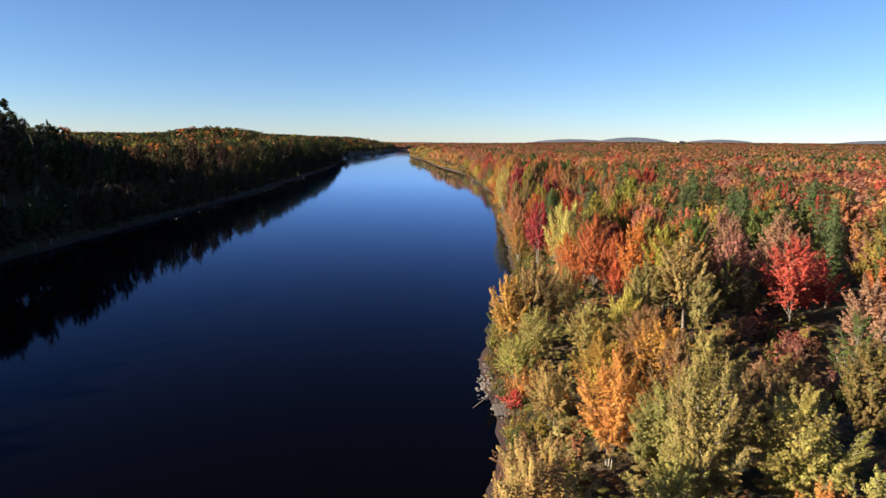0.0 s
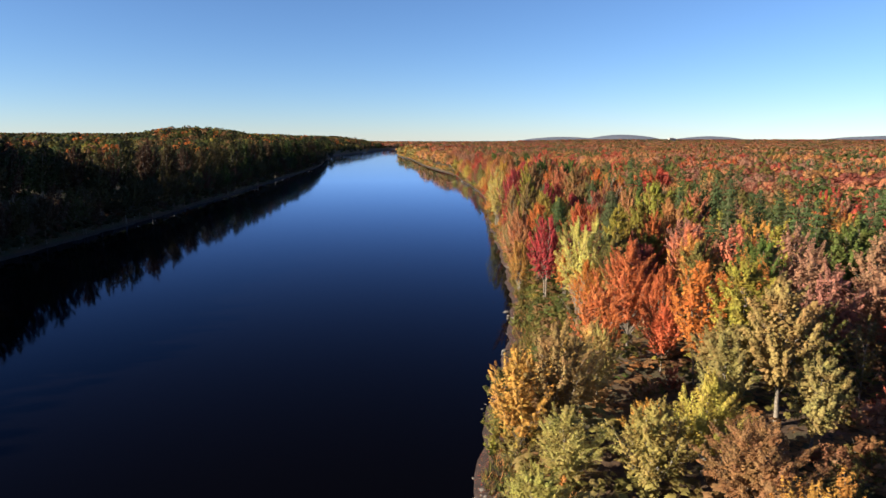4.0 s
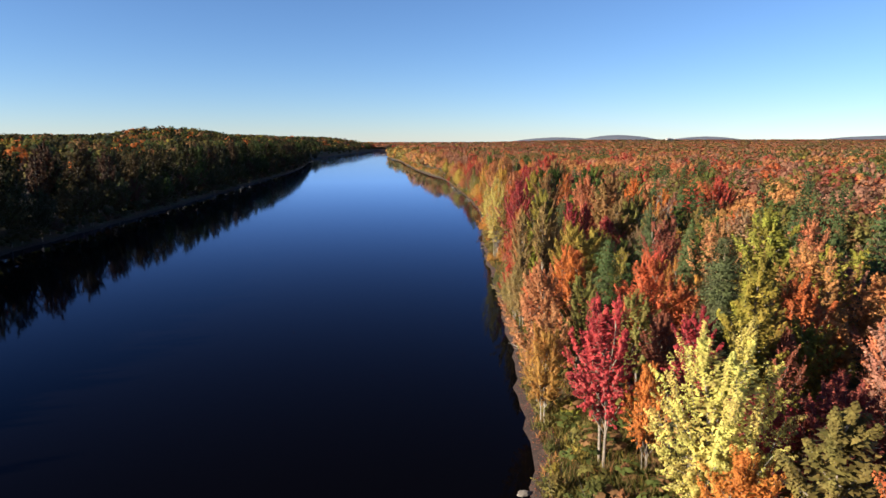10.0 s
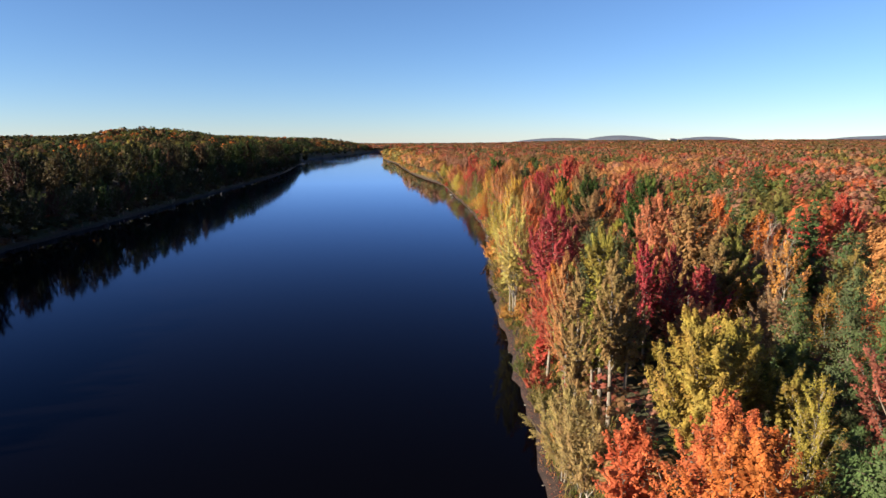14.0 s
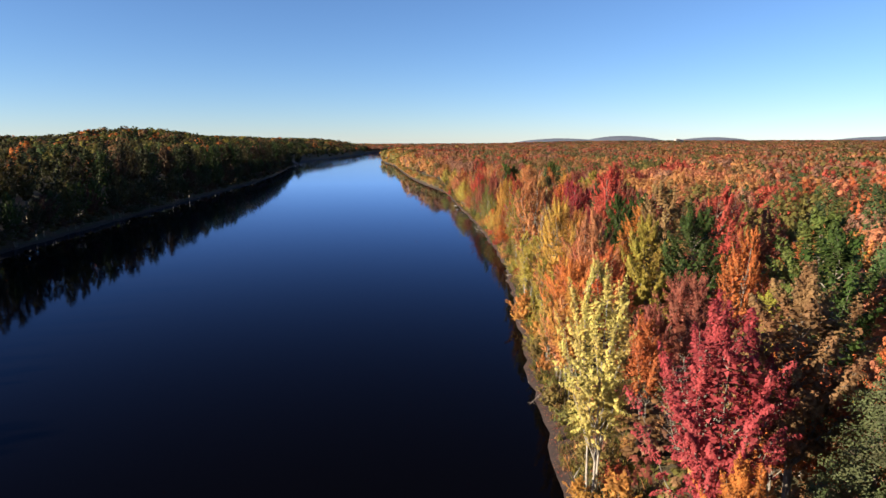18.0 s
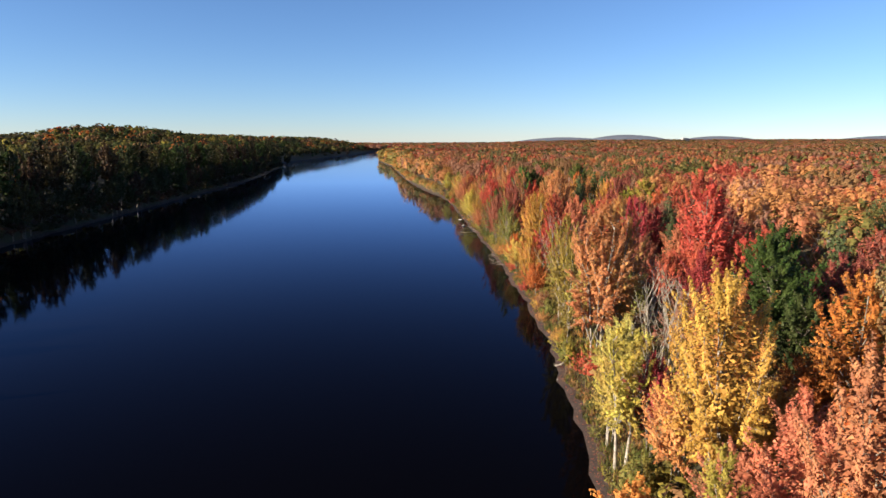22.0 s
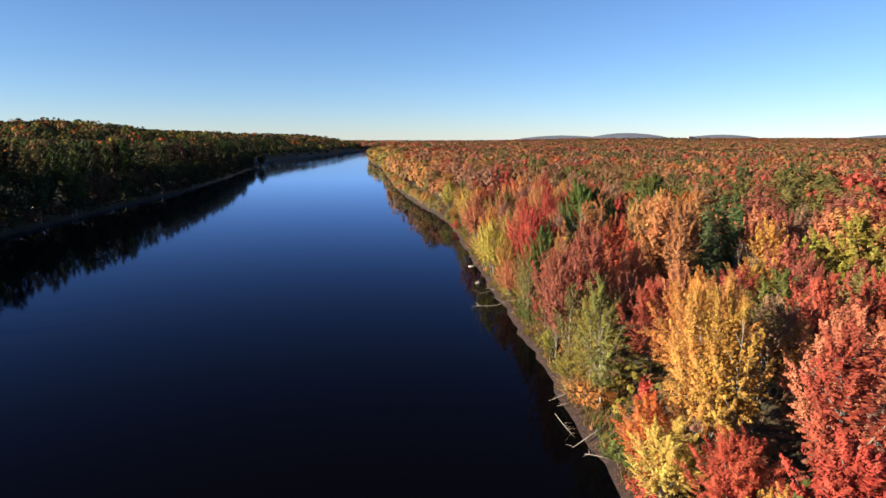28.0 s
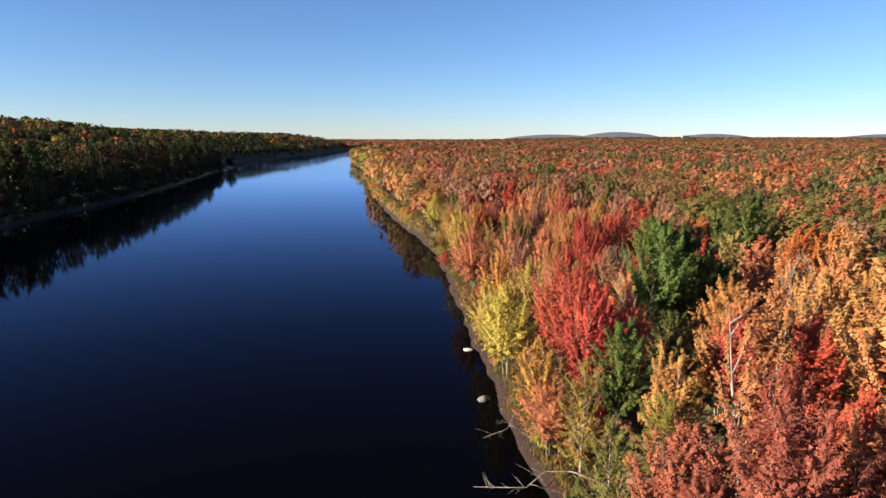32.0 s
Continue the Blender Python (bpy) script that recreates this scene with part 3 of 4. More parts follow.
stand(("maple", 34.2, 225.9, 20.0, 3.8, "crimson"),
      ("silver_maple", 21.2, 226.3, 15.0, 4.0, "tan"),
      ("birch", 48.6, 227.3, 20.4, 6.0, "gold"),
      ("maple", 32.0, 228.1, 20.0, 4.4, "crimson"),
      ("maple", 19.9, 229.6, 14.5, 5.1, "red"),
      ("pine", 25.4, 229.9, 21.5, 5.4, "pine"),
      ("maple", 26.1, 232.1, 14.0, 5.4, "gold"),
      ("shrub", 19.6, 232.6, 5.9, 3.5, "red"),
      ("oak", 33.7, 233.9, 18.0, 6.3, "lime"),
      ("maple", 23.6, 234.3, 13.0, 3.7, "red"))
stand(("maple", 22.9, 240.9, 14.0, 6.0, "orange"),
      ("oak", 42.6, 241.3, 24.0, 9.3, "brown"),
      ("pine", 32.8, 244.5, 18.0, 9.3, "pine"),
      ("maple", 37.7, 245.7, 23.7, 11.1, "salmon"),
      ("maple", 22.9, 246.1, 22.5, 10.6, "crimson"),
      ("oak", 30.2, 249.4, 24.1, 10.6, "brown"),
      ("maple", 31.2, 252.6, 18.0, 5.6, "orange"),
      ("maple", 36.5, 257.8, 16.0, 4.9, "ember"),
      ("bare", 27.2, 258.3, 15.0, 8.0, "grey"),
      ("silver_maple", 18.6, 260.2, 22.4, 7.5, "pale"))
stand(("maple", 53.6, 260.3, 23.0, 6.2, "orange"),
      ("bare", 55.5, 244.0, 20.5, 9.0, "gold"),
      ("maple", 76.6, 261.2, 22.7, 8.0, "red"),
      ("shrub", 20.3, 262.5, 4.0, 8.1, "olive"),
      ("maple", 29.1, 264.5, 16.0, 7.0, "rust"),
      ("maple", 79.4, 265.4, 21.7, 7.0, "red"),
      ("oak", 42.8, 266.2, 24.7, 12.0, "dark"),
      ("maple", 50.3, 267.3, 20.0, 12.0, "salmon"),
      ("maple", 26.5, 270.6, 14.2, 6.0, "ember"),
      ("oak", 40.5, 272.9, 17.0, 6.1, "lime"),
      ("pine", 107.9, 276.0, 22.8, 7.0, "pine"))
stand(("oak", 47.4, 277.4, 25.6, 12.0, "green"),
      ("maple", 39.6, 278.9, 22.7, 6.0, "orange"),
      ("maple", 34.2, 279.2, 17.0, 10.5, "rust"),
      ("maple", 25.6, 283.5, 19.8, 6.9, "ember"),
      ("maple", 19.8, 283.7, 13.0, 5.4, "peach"),
      ("oak", 38.4, 288.2, 24.4, 11.2, "dark"),
      ("oak", 33.1, 291.2, 22.8, 7.4, "lime"),
      ("silver_maple", 20.2, 294.2, 11.0, 3.6, "yellow"),
      ("maple", 24.1, 295.6, 16.0, 9.4, "orange"),
      ("maple", 27.9, 301.7, 22.1, 8.1, "salmon"))
stand(("birch", 20.5, 305.2, 14.8, 3.8, "lime"),
      ("maple", 33.1, 306.5, 15.0, 7.3, "orange"),
      ("maple", 27.7, 307.2, 16.0, 7.3, "salmon"),
      ("shrub", 19.3, 315.6, 6.0, 5.5, "gold"),
      ("silver_maple", 26.0, 315.6, 22.8, 10.7, "gold"),
      ("oak", 45.6, 321.3, 26.0, 12.0, "brown"),
      ("shrub", 21.4, 321.3, 5.0, 5.6, "olive"),
      ("maple", 56.3, 323.0, 24.5, 9.0, "red"),
      ("maple", 42.6, 325.3, 20.4, 7.9, "orange"),
      ("silver_maple", 30.5, 326.5, 19.5, 10.3, "gold"))
stand(("silver_maple", 21.6, 327.0, 15.6, 5.0, "yellow"),
      ("maple", 24.5, 327.4, 12.0, 5.0, "crimson"),
      ("bare", 25.7, 330.5, 21.3, 6.0, "grey"),
      ("silver_maple", 21.8, 332.0, 12.0, 5.1, "yellow"),
      ("oak", 43.7, 342.9, 21.3, 7.8, "dark"),
      ("bare", 35.1, 350.6, 15.0, 7.1, "grey"),
      ("maple", 39.4, 352.3, 17.0, 7.2, "crimson"),
      ("silver_maple", 25.6, 353.8, 24.0, 11.4, "peach"),
      ("silver_maple", 29.2, 356.8, 24.2, 10.9, "peach"),
      ("bare", 34.7, 359.8, 16.0, 7.3, "grey"))
stand(("birch", 23.3, 362.3, 16.2, 4.3, "lime"),
      ("oak", 53.8, 364.3, 20.0, 10.5, "dark"),
      ("silver_maple", 24.8, 375.4, 19.8, 7.1, "lime"),
      ("bare", 28.8, 376.1, 17.0, 5.7, "grey"),
      ("maple", 51.4, 378.4, 26.1, 12.0, "red"),
      ("shrub", 23.6, 380.4, 4.0, 5.2, "olive"),
      ("shrub", 23.5, 386.2, 4.0, 4.4, "brown"),
      ("maple", 23.4, 395.9, 7.4, 7.1, "orange"),
      ("bare", 27.4, 397.9, 17.0, 9.2, "grey"),
      ("maple", 57.7, 399.6, 26.5, 11.0, "red"))
stand(("pine", 52.0, 399.9, 17.0, 3.3, "pine"),
      ("maple", 45.2, 403.0, 21.0, 6.0, "crimson"),
      ("silver_maple", 23.3, 403.8, 12.0, 6.1, "gold"),
      ("maple", 29.6, 409.1, 21.3, 6.4, "red"),
      ("maple", 25.9, 415.0, 10.0, 7.1, "red"),
      ("maple", 62.9, 415.8, 18.0, 12.0, "mauve"),
      ("maple", 35.2, 418.6, 19.0, 8.3, "salmon"),
      ("silver_maple", 22.6, 420.1, 9.0, 7.3, "yellow"),
      ("maple", 27.5, 420.4, 19.6, 6.3, "gold"),
      ("maple", 46.5, 422.3, 18.0, 10.2, "orange"))
stand(("silver_maple", 27.4, 424.0, 19.6, 9.0, "gold"),
      ("maple", 22.4, 424.7, 9.0, 5.6, "orange"),
      ("bare", 33.7, 428.6, 13.0, 8.6, "grey"),
      ("bare", 37.0, 413.0, 14.5, 8.5, "grey"),
      ("bare", 33.0, 404.0, 12.5, 7.5, "grey"),
      ("silver_maple", 31.0, 432.3, 18.6, 9.3, "gold"),
      ("maple", 31.2, 437.7, 17.0, 11.6, "gold"),
      ("birch", 22.3, 440.2, 17.2, 5.7, "olive"),
      ("birch", 22.1, 444.7, 13.3, 9.6, "lime"),
      ("maple", 29.4, 445.1, 14.8, 7.3, "red"),
      ("birch", 20.9, 452.3, 13.2, 6.5, "olive"),
      ("maple", 20.5, 458.7, 15.7, 7.7, "rust"))
stand(("oak", 67.8, 465.4, 20.7, 10.4, "lime"),
      ("maple", 25.8, 467.3, 18.5, 9.3, "rust"),
      ("maple", 40.9, 467.6, 23.1, 6.0, "peach"),
      ("maple", 21.8, 467.7, 13.0, 4.3, "rust"),
      ("bare", 52.0, 468.7, 16.0, 7.3, "grey"),
      ("pine", 46.8, 469.4, 17.0, 4.1, "pine"),
      ("maple", 103.1, 469.6, 21.0, 12.0, "red"),
      ("maple", 56.2, 470.1, 19.5, 8.1, "gold"),
      ("maple", 29.3, 472.6, 13.0, 6.4, "ember"),
      ("maple", 35.2, 473.9, 16.0, 3.8, "red"))
stand(("maple", 41.9, 477.2, 22.6, 10.5, "peach"),
      ("birch", 18.9, 477.4, 12.2, 4.2, "olive"),
      ("silver_maple", 29.9, 477.6, 22.7, 5.3, "peach"),
      ("maple", 33.9, 479.2, 19.0, 8.2, "red"),
      ("birch", 24.3, 480.6, 12.5, 4.5, "lime"),
      ("pine", 51.5, 481.8, 17.4, 4.0, "pine"),
      ("maple", 44.2, 482.9, 23.2, 9.3, "peach"),
      ("maple", 26.0, 484.2, 15.0, 5.2, "peach"),
      ("birch", 19.7, 488.2, 12.6, 4.6, "lime"),
      ("oak", 23.1, 489.1, 16.0, 5.7, "green"))
stand(("silver_maple", 40.6, 489.4, 20.7, 6.2, "peach"),
      ("maple", 45.4, 491.4, 21.6, 7.0, "peach"),
      ("maple", 17.6, 492.9, 8.0, 6.2, "salmon"),
      ("maple", 22.3, 495.5, 17.9, 6.0, "red"),
      ("silver_maple", 17.3, 496.7, 11.8, 5.3, "gold"),
      ("maple", 52.2, 497.3, 19.0, 4.7, "gold"),
      ("maple", 21.7, 498.5, 18.3, 6.6, "red"),
      ("maple", 21.7, 507.5, 18.3, 9.1, "red"),
      ("bare", 52.9, 511.6, 19.0, 6.5, "grey"),
      ("bare", 31.7, 512.3, 16.0, 9.4, "grey"))
stand(("oak", 35.7, 512.9, 22.7, 10.6, "green"),
      ("silver_maple", 15.9, 514.2, 13.0, 9.1, "yellow"),
      ("maple", 23.2, 514.9, 16.0, 12.0, "salmon"),
      ("oak", 40.0, 515.7, 21.0, 12.0, "green"),
      ("maple", 72.4, 515.9, 17.3, 12.0, "salmon"),
      ("maple", 57.7, 519.9, 20.0, 7.1, "orange"),
      ("silver_maple", 15.2, 525.0, 10.9, 8.4, "yellow"),
      ("maple", 66.7, 532.1, 19.0, 7.0, "orange"),
      ("oak", 62.9, 544.8, 22.8, 10.0, "green"),
      ("maple", 35.1, 549.7, 18.0, 7.4, "red"))
stand(("maple", 41.6, 553.9, 17.0, 12.0, "red"),
      ("maple", 14.6, 556.2, 15.0, 11.1, "salmon"),
      ("maple", 34.0, 559.1, 18.0, 10.2, "peach"),
      ("silver_maple", 23.0, 561.5, 16.0, 11.6, "olive"),
      ("oak", 80.5, 578.7, 21.0, 12.0, "green"),
      ("maple", 77.0, 601.7, 20.0, 12.0, "red"),
      ("oak", 33.9, 642.5, 18.0, 12.0, "olive"),
      ("silver_maple", 18.7, 674.2, 18.0, 12.0, "olive"))


for kind, x, y, top, width, hue in STAND_OUT:
    plant(kind, x, y, top, min(width * 1.1, 10.5), hue, 0 if x - float(RIGHT(y)) < 24 and kind not in ("shrub", "bare") else 1 if x - float(RIGHT(y)) < 70 else 2, "on the river bank" if x - float(RIGHT(y)) < 12 else "in the riverside wood")


# ---- the rest of the near wood ----
def spaced(rng, x0, x1, y0, y1, step, inside):
    """Places about one step apart."""
    for gy in np.arange(y0, y1, step):
        for gx in np.arange(x0, x1, step):
            x, y = gx + rng.uniform(-0.42, 0.42) * step, gy + rng.uniform(-0.42, 0.42) * step
            if inside(x, y):
                yield x, y


def free(x, y, gap):
    return all((x - a) ** 2 + (y - b) ** 2 > (gap + 0.55 * c) ** 2 for a, b, c in planted_marks)


def wood_mix(o, y, u, v):
    """Kind and colour of a tree o metres from the water: yellow by the shore, reds inland, pines in one stand."""
    if 45 < o < 170 and 110 < y < 330 and u < 0.36:
        return "pine", "pine"
    if y < 104 and o < 48:
        table = [("silver_maple", "straw", 0.22), ("oak", "tan", 0.34), ("oak", "olive", 0.20), ("maple", "brown", 0.14), ("maple", "gold", 0.10)]
    elif o < 9:
        table = [("silver_maple", "yellow", 0.26), ("silver_maple", "pale", 0.12), ("birch", "lime", 0.14), ("silver_maple", "peach", 0.12), ("maple", "salmon", 0.12), ("silver_maple", "olive", 0.12), ("maple", "gold", 0.12)]
    elif y > 350:
        table = [("maple", "red", 0.13), ("maple", "salmon", 0.15), ("maple", "rust", 0.13), ("maple", "ember", 0.05), ("maple", "mauve", 0.18), ("maple", "peach", 0.12), ("oak", "olive", 0.10),
                 ("oak", "tan", 0.05), ("pine", "pine", 0.02), ("maple", "gold", 0.04), ("bare", "grey", 0.03)]
    else:
        table = [("maple", "red", 0.09), ("maple", "salmon", 0.11), ("maple", "rust", 0.05), ("maple", "ember", 0.06), ("maple", "mauve", 0.15), ("maple", "peach", 0.09), ("oak", "olive", 0.17),
                 ("oak", "green", 0.09), ("pine", "pine", 0.07), ("maple", "gold", 0.05), ("oak", "lime", 0.05), ("bare", "grey", 0.02)]
    total = 0
    for kind, hue, share in table:
        total += share
        if v < total:
            return kind, hue
    return "maple", "brown"


def wood_edge(y):
    """How far from the water the trees are planted one by one."""
    return 84 if 60 < y < 200 else 54


planted_marks = [(a, b, c) for a, b, c in planted]
GAPS = ((46, 88, 8), (26, 125, 5.5), (24, 100, 8), (44, 60, 10), (38, 75, 11), (47, 76, 8), (64, 310, 9), (52, 292, 7), (49, 500, 6), (46, 196, 5), (61, 155, 5), (29, 123, 6), (34, 122, 6), (35, 85, 8), (46, 95, 5), (38, 502, 5), (48, 503, 7), (28, 131, 6), (33, 131, 5), (32, 62, 7), (39, 446, 5), (35, 449, 4), (28, 266, 6), (32, 274, 5))   # openings in the canopy
marks_xy = np.array([(a, b) for a, b, c in planted])


def neighbour(x, y, reach):
    """Kind and colour of the nearest tree that stands out, if it is near."""
    d = ((marks_xy - (x, y)) ** 2).sum(1)
    i = int(d.argmin())
    return planted_hues[i] if d[i] < reach * reach else None


rng = np.random.default_rng(7)
for x, y in list(spaced(rng, -8, 100, 14, 640, 7.0, lambda x, y: 3.5 < x - right_shore(y) < wood_edge(y))):
    o = float(x - right_shore(y))
    if (y < 86 and 27 < o < 44) or not free(x, y, 1.5) or (92 < y < 160 and o < 12) or any((x - a) ** 2 + (y - b) ** 2 < c * c for a, b, c in GAPS):
        continue
    kind, hue = wood_mix(o, y, rng.uniform(), rng.uniform())
    like = neighbour(x, y, 10)
    if like and rng.uniform() < 0.65 and like[0] not in ("shrub", "bare"):
        kind, hue = like
    low = o < 27 or y < 86   # younger trees under the ones that stand out
    if low and rng.uniform() < 0.12:
        continue
    level = 1 if o < 38 else 2
    top = rng.uniform(11, 15.5) if low else rng.uniform(12.5, 18.5)
    if kind == "pine":
        top = rng.uniform(15, 21) if not low else rng.uniform(8, 12)
    if y < 86:
        top = rng.uniform(6.5, 10.0) if o < 14 else rng.uniform(10, 13.5)
    plant(kind, x, y, top + 0.03 * o, rng.uniform(7.0, 10.5) * (0.85 if low else 1) * (0.62 if kind in ("pine", "birch") else 1), hue, level)


# ---- woods that nobody could count ----
def far_template(seed, n, size, pine=False):
    """A crown of unit half width: clumps of leaves over a lobed dome, or the tiers of a pine."""
    rng = np.random.default_rng(seed)
    clumps = max(9, n // 28) if not pine else max(9, n // 22)
    a = np.arange(clumps) * 2.39996 + rng.uniform(-0.5, 0.5, clumps)
    if pine:
        z = 0.15 + 0.83 * (np.arange(clumps) + rng.uniform(0, 1, clumps)) / clumps
        rad = (1.04 - z) ** 0.6 * rng.uniform(0.55, 1, clumps)
        girth = (0.20, 0.20, 0.10)
    else:
        up = 1 - 1.7 * (np.arange(clumps) + rng.uniform(0, 1, clumps)) / clumps
        swell = rng.uniform(0.72, 1.04, clumps)
        z = 0.70 + 0.30 * up * swell
        rad = np.sqrt(1 - up * up) * swell * 0.9
        girth = (0.17, 0.17, 0.13)
    mid = np.stack([rad * np.cos(a), rad * np.sin(a), z * 2.6], 1)
    which = rng.integers(clumps, size=n)
    ball = rng.normal(0, 1, (n, 3))
    ball /= np.linalg.norm(ball, axis=1, keepdims=True)
    spread = girth * (0.6 + 0.8 * (which % 5) / 4)[:, None] * (16 / clumps) ** 0.25
    cen = mid[which] + ball * spread * np.sqrt(rng.uniform(0.25, 1, n))[:, None] * 1.25
    o = cen - [0, 0, 1.2]
    o /= np.linalg.norm(o, axis=1, keepdims=True)
    return leaf_blades(rng, cen, np.repeat([[0, 0, 1.0]], n, 0), size, o * 1.0 + ball * 0.5, 1.0, 0.8, 0.25)[0]


def woods(name, spots, templates, label):
    """One joined mesh of many trees; spots: x, y, ground, height, half width, colour, pine or not."""
    vs, cs = [], []
    rng = np.random.default_rng(3)
    for x, y, z, tall, half, hue, pine in spots:
        t = templates[1 if pine else 0]
        t = t[rng.integers(len(t))]
        a = rng.uniform(0, 6.283)
        c, s = math.cos(a), math.sin(a)
        v = np.stack([(t[:, 0] * c - t[:, 1] * s) * half + x, (t[:, 0] * s + t[:, 1] * c) * half + y, t[:, 2] / 2.6 * tall + z], 1)
        vs.append(v)
        soft = 0.32 * min(max((y - 450) / 500, 0), 1) if x > 0 and y > 450 else 0.0   # far colours drawn towards one rust-brown: haze-like softening painted in with distance
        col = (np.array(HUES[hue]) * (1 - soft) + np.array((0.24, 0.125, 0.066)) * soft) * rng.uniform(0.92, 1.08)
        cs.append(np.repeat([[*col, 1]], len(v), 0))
    vs = np.concatenate(vs)
    me = mesh_of(name, vs, np.arange(len(vs)).reshape(-1, 3), FAR_LEAF)
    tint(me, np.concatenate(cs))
    return tagged(new(name, me), label, "woods", kind="stuff")


EDGE = ([far_template(270 + i, 1500, 0.060) for i in range(4)], [far_template(275 + i, 1200, 0.06, True) for i in range(2)])
NEAR = ([far_template(280 + i, 900, 0.076) for i in range(5)], [far_template(290 + i, 800, 0.074, True) for i in range(3)])
HALF = ([far_template(310 + i, 460, 0.125) for i in range(5)], [far_template(320 + i, 340, 0.11, True) for i in range(3)])
MID = ([far_template(200 + i, 190, 0.205) for i in range(5)], [far_template(220 + i, 100, 0.23, True) for i in range(3)])
FAR = ([far_template(240 + i, 84, 0.30) for i in range(5)], [far_template(260 + i, 36, 0.36, True) for i in range(3)])


def far_hue(rng, x, y):
    patchy = math.sin(x * 0.021 + 1.3 * math.sin(y * 0.013)) + math.sin(y * 0.017 + x * 0.006)
    u = rng.uniform()
    cell = np.random.default_rng(abs(int(x // 34) * 7919 + int(y // 40)))   # trees of one colour stand together
    if u < 0.6:
        rng = cell
        u = rng.uniform()
    stand_of_pines = 55 < x < 230 and 170 < y < 340 + 0.6 * x
    red_stand = 400 < y < 640 and x < 130
    if u < (0.5 if stand_of_pines and not red_stand else 0.04 if red_stand else 0.13 + 0.16 * max(0, patchy)):
        return "pine", True
    hue = rng.choice(["red", "salmon", "rust", "ember", "mauve", "brown", "olive", "green", "peach", "lime"], p=[0.07, 0.12, 0.04, 0.05, 0.19, 0.11, 0.20, 0.11, 0.08, 0.03] if x > 150 + 0.1 * y else [0.11, 0.15, 0.08, 0.05, 0.19, 0.10, 0.14, 0.07, 0.09, 0.02])
    return str(hue), False


def in_view(x, y, y_from):
    return abs(x) < 0.80 * (y - y_from) + 60


BRUSH = ([far_template(300 + i, 120, 0.14) for i in range(5)], [])
spots = []
for x, y in spaced(rng, -10, 80, 12, 640, 3.1, lambda x, y: 4.5 < x - right_shore(y) < 52):
    o = x - right_shore(y)
    hue = str(rng.choice(["brown", "olive", "peach", "rust", "green", "lime", "mauve"], p=[0.26, 0.24, 0.08, 0.12, 0.08, 0.08, 0.14]))
    if 108 < y < 165 and o < 14:
        hue = str(rng.choice(["olive", "brown", "green"]))
    elif y < 104 and x < 30:
        hue = str(rng.choice(["tan", "straw", "brown", "olive"]))
    low_brush = 0.5 if any((x - a) ** 2 + (y - b) ** 2 < c * c for a, b, c in GAPS) else 1.0
    spots.append((x, y, float(land(x, y)) - 0.5 * low_brush, (rng.uniform(1.2, 4.2) if y < 165 else rng.uniform(2.2, 6.5)) * low_brush, rng.uniform(1.4, 2.5), hue if low_brush == 1 else "brown", False))
woods("undergrowth", spots, BRUSH, "low brown and olive brush under the riverside trees")

spots = []
for x, y in spaced(rng, -60, 640, 40, 1000, 7.6, lambda x, y: x - right_shore(y) > (wood_edge(y) if y < 640 else 1.5) and in_view(x, y, 60 if y > 240 else -20)):
    hue, pine = far_hue(rng, x, y)
    o = x - right_shore(y)
    if o < 14:
        hue, pine = str(rng.choice(["straw", "gold", "peach", "peach", "olive", "salmon", "tan", "mauve"])), False
    spots.append((x, y, float(land(x, y)), rng.uniform(13, 19) + (2 if pine else 0), rng.uniform(3.8, 5.6) * (0.7 if pine else 1), hue, pine))
for y in np.arange(640, 1440, 4.5):
    x = float(right_shore(y)) + rng.uniform(0.8, 2.8)
    spots.append((x, y, float(land(x, y)) - 0.5, rng.uniform(4, 8), rng.uniform(2.2, 3.6), str(rng.choice(["straw", "gold", "olive", "peach", "tan"])), False))
close = [s for s in spots if s[0] - float(right_shore(s[1])) < 115 and s[1] < 700]
edge_trees = [s for s in close if s[0] - float(right_shore(s[1])) < 80]
woods("woods", edge_trees, EDGE, "dense wood in red, peach and green autumn leaf behind the riverside trees")
woods("woods", [s for s in close if s not in edge_trees], NEAR, "dense wood in mixed red, orange and green autumn leaf")
half_way = [s for s in spots if s not in close and s[0] - float(right_shore(s[1])) < 260 and s[1] < 900]
woods("woods", half_way, HALF, "wood in mixed red, orange and green autumn leaf behind the river bank")
seen = set(close) | set(half_way)
woods("woods", [s for s in spots if s not in seen], MID, "wood in mixed red, orange and green autumn colours further inland")
spots = []
for x, y in spaced(rng, -700, 1900, 1000, 2600, 15.0, lambda x, y: x - right_shore(y) > 4 and in_view(x, y, 200) or (y > 2080 and abs(x) < 0.8 * y)):
    hue, pine = far_hue(rng, x, y)
    if x - right_shore(y) < 25 and y < 1500:
        hue, pine = str(rng.choice(["straw", "gold", "peach", "olive", "tan"])), False
    spots.append((x, y, float(land(x, y)), rng.uniform(13, 19), rng.uniform(6.5, 9.0), hue, pine))
for x, y in spaced(rng, -2000, 3200, 2600, 4200, 42.0, lambda x, y: abs(x) < 0.8 * y):
    hue, pine = far_hue(rng, x, y)
    spots.append((x, y, float(land(x, y)), rng.uniform(12, 20), rng.uniform(19, 25), hue, pine))
woods("woods", spots, FAR, "distant wood in rusty autumn colours reaching the horizon")


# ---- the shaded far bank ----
# half of this mix is darkened leaf colour that stands in for shade
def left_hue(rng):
    return str(rng.choice(["shade_green", "shade_olive", "green", "olive", "umber", "brown", "orange", "lime"], p=[0.18, 0.26, 0.12, 0.17, 0.06, 0.12, 0.05, 0.04]))


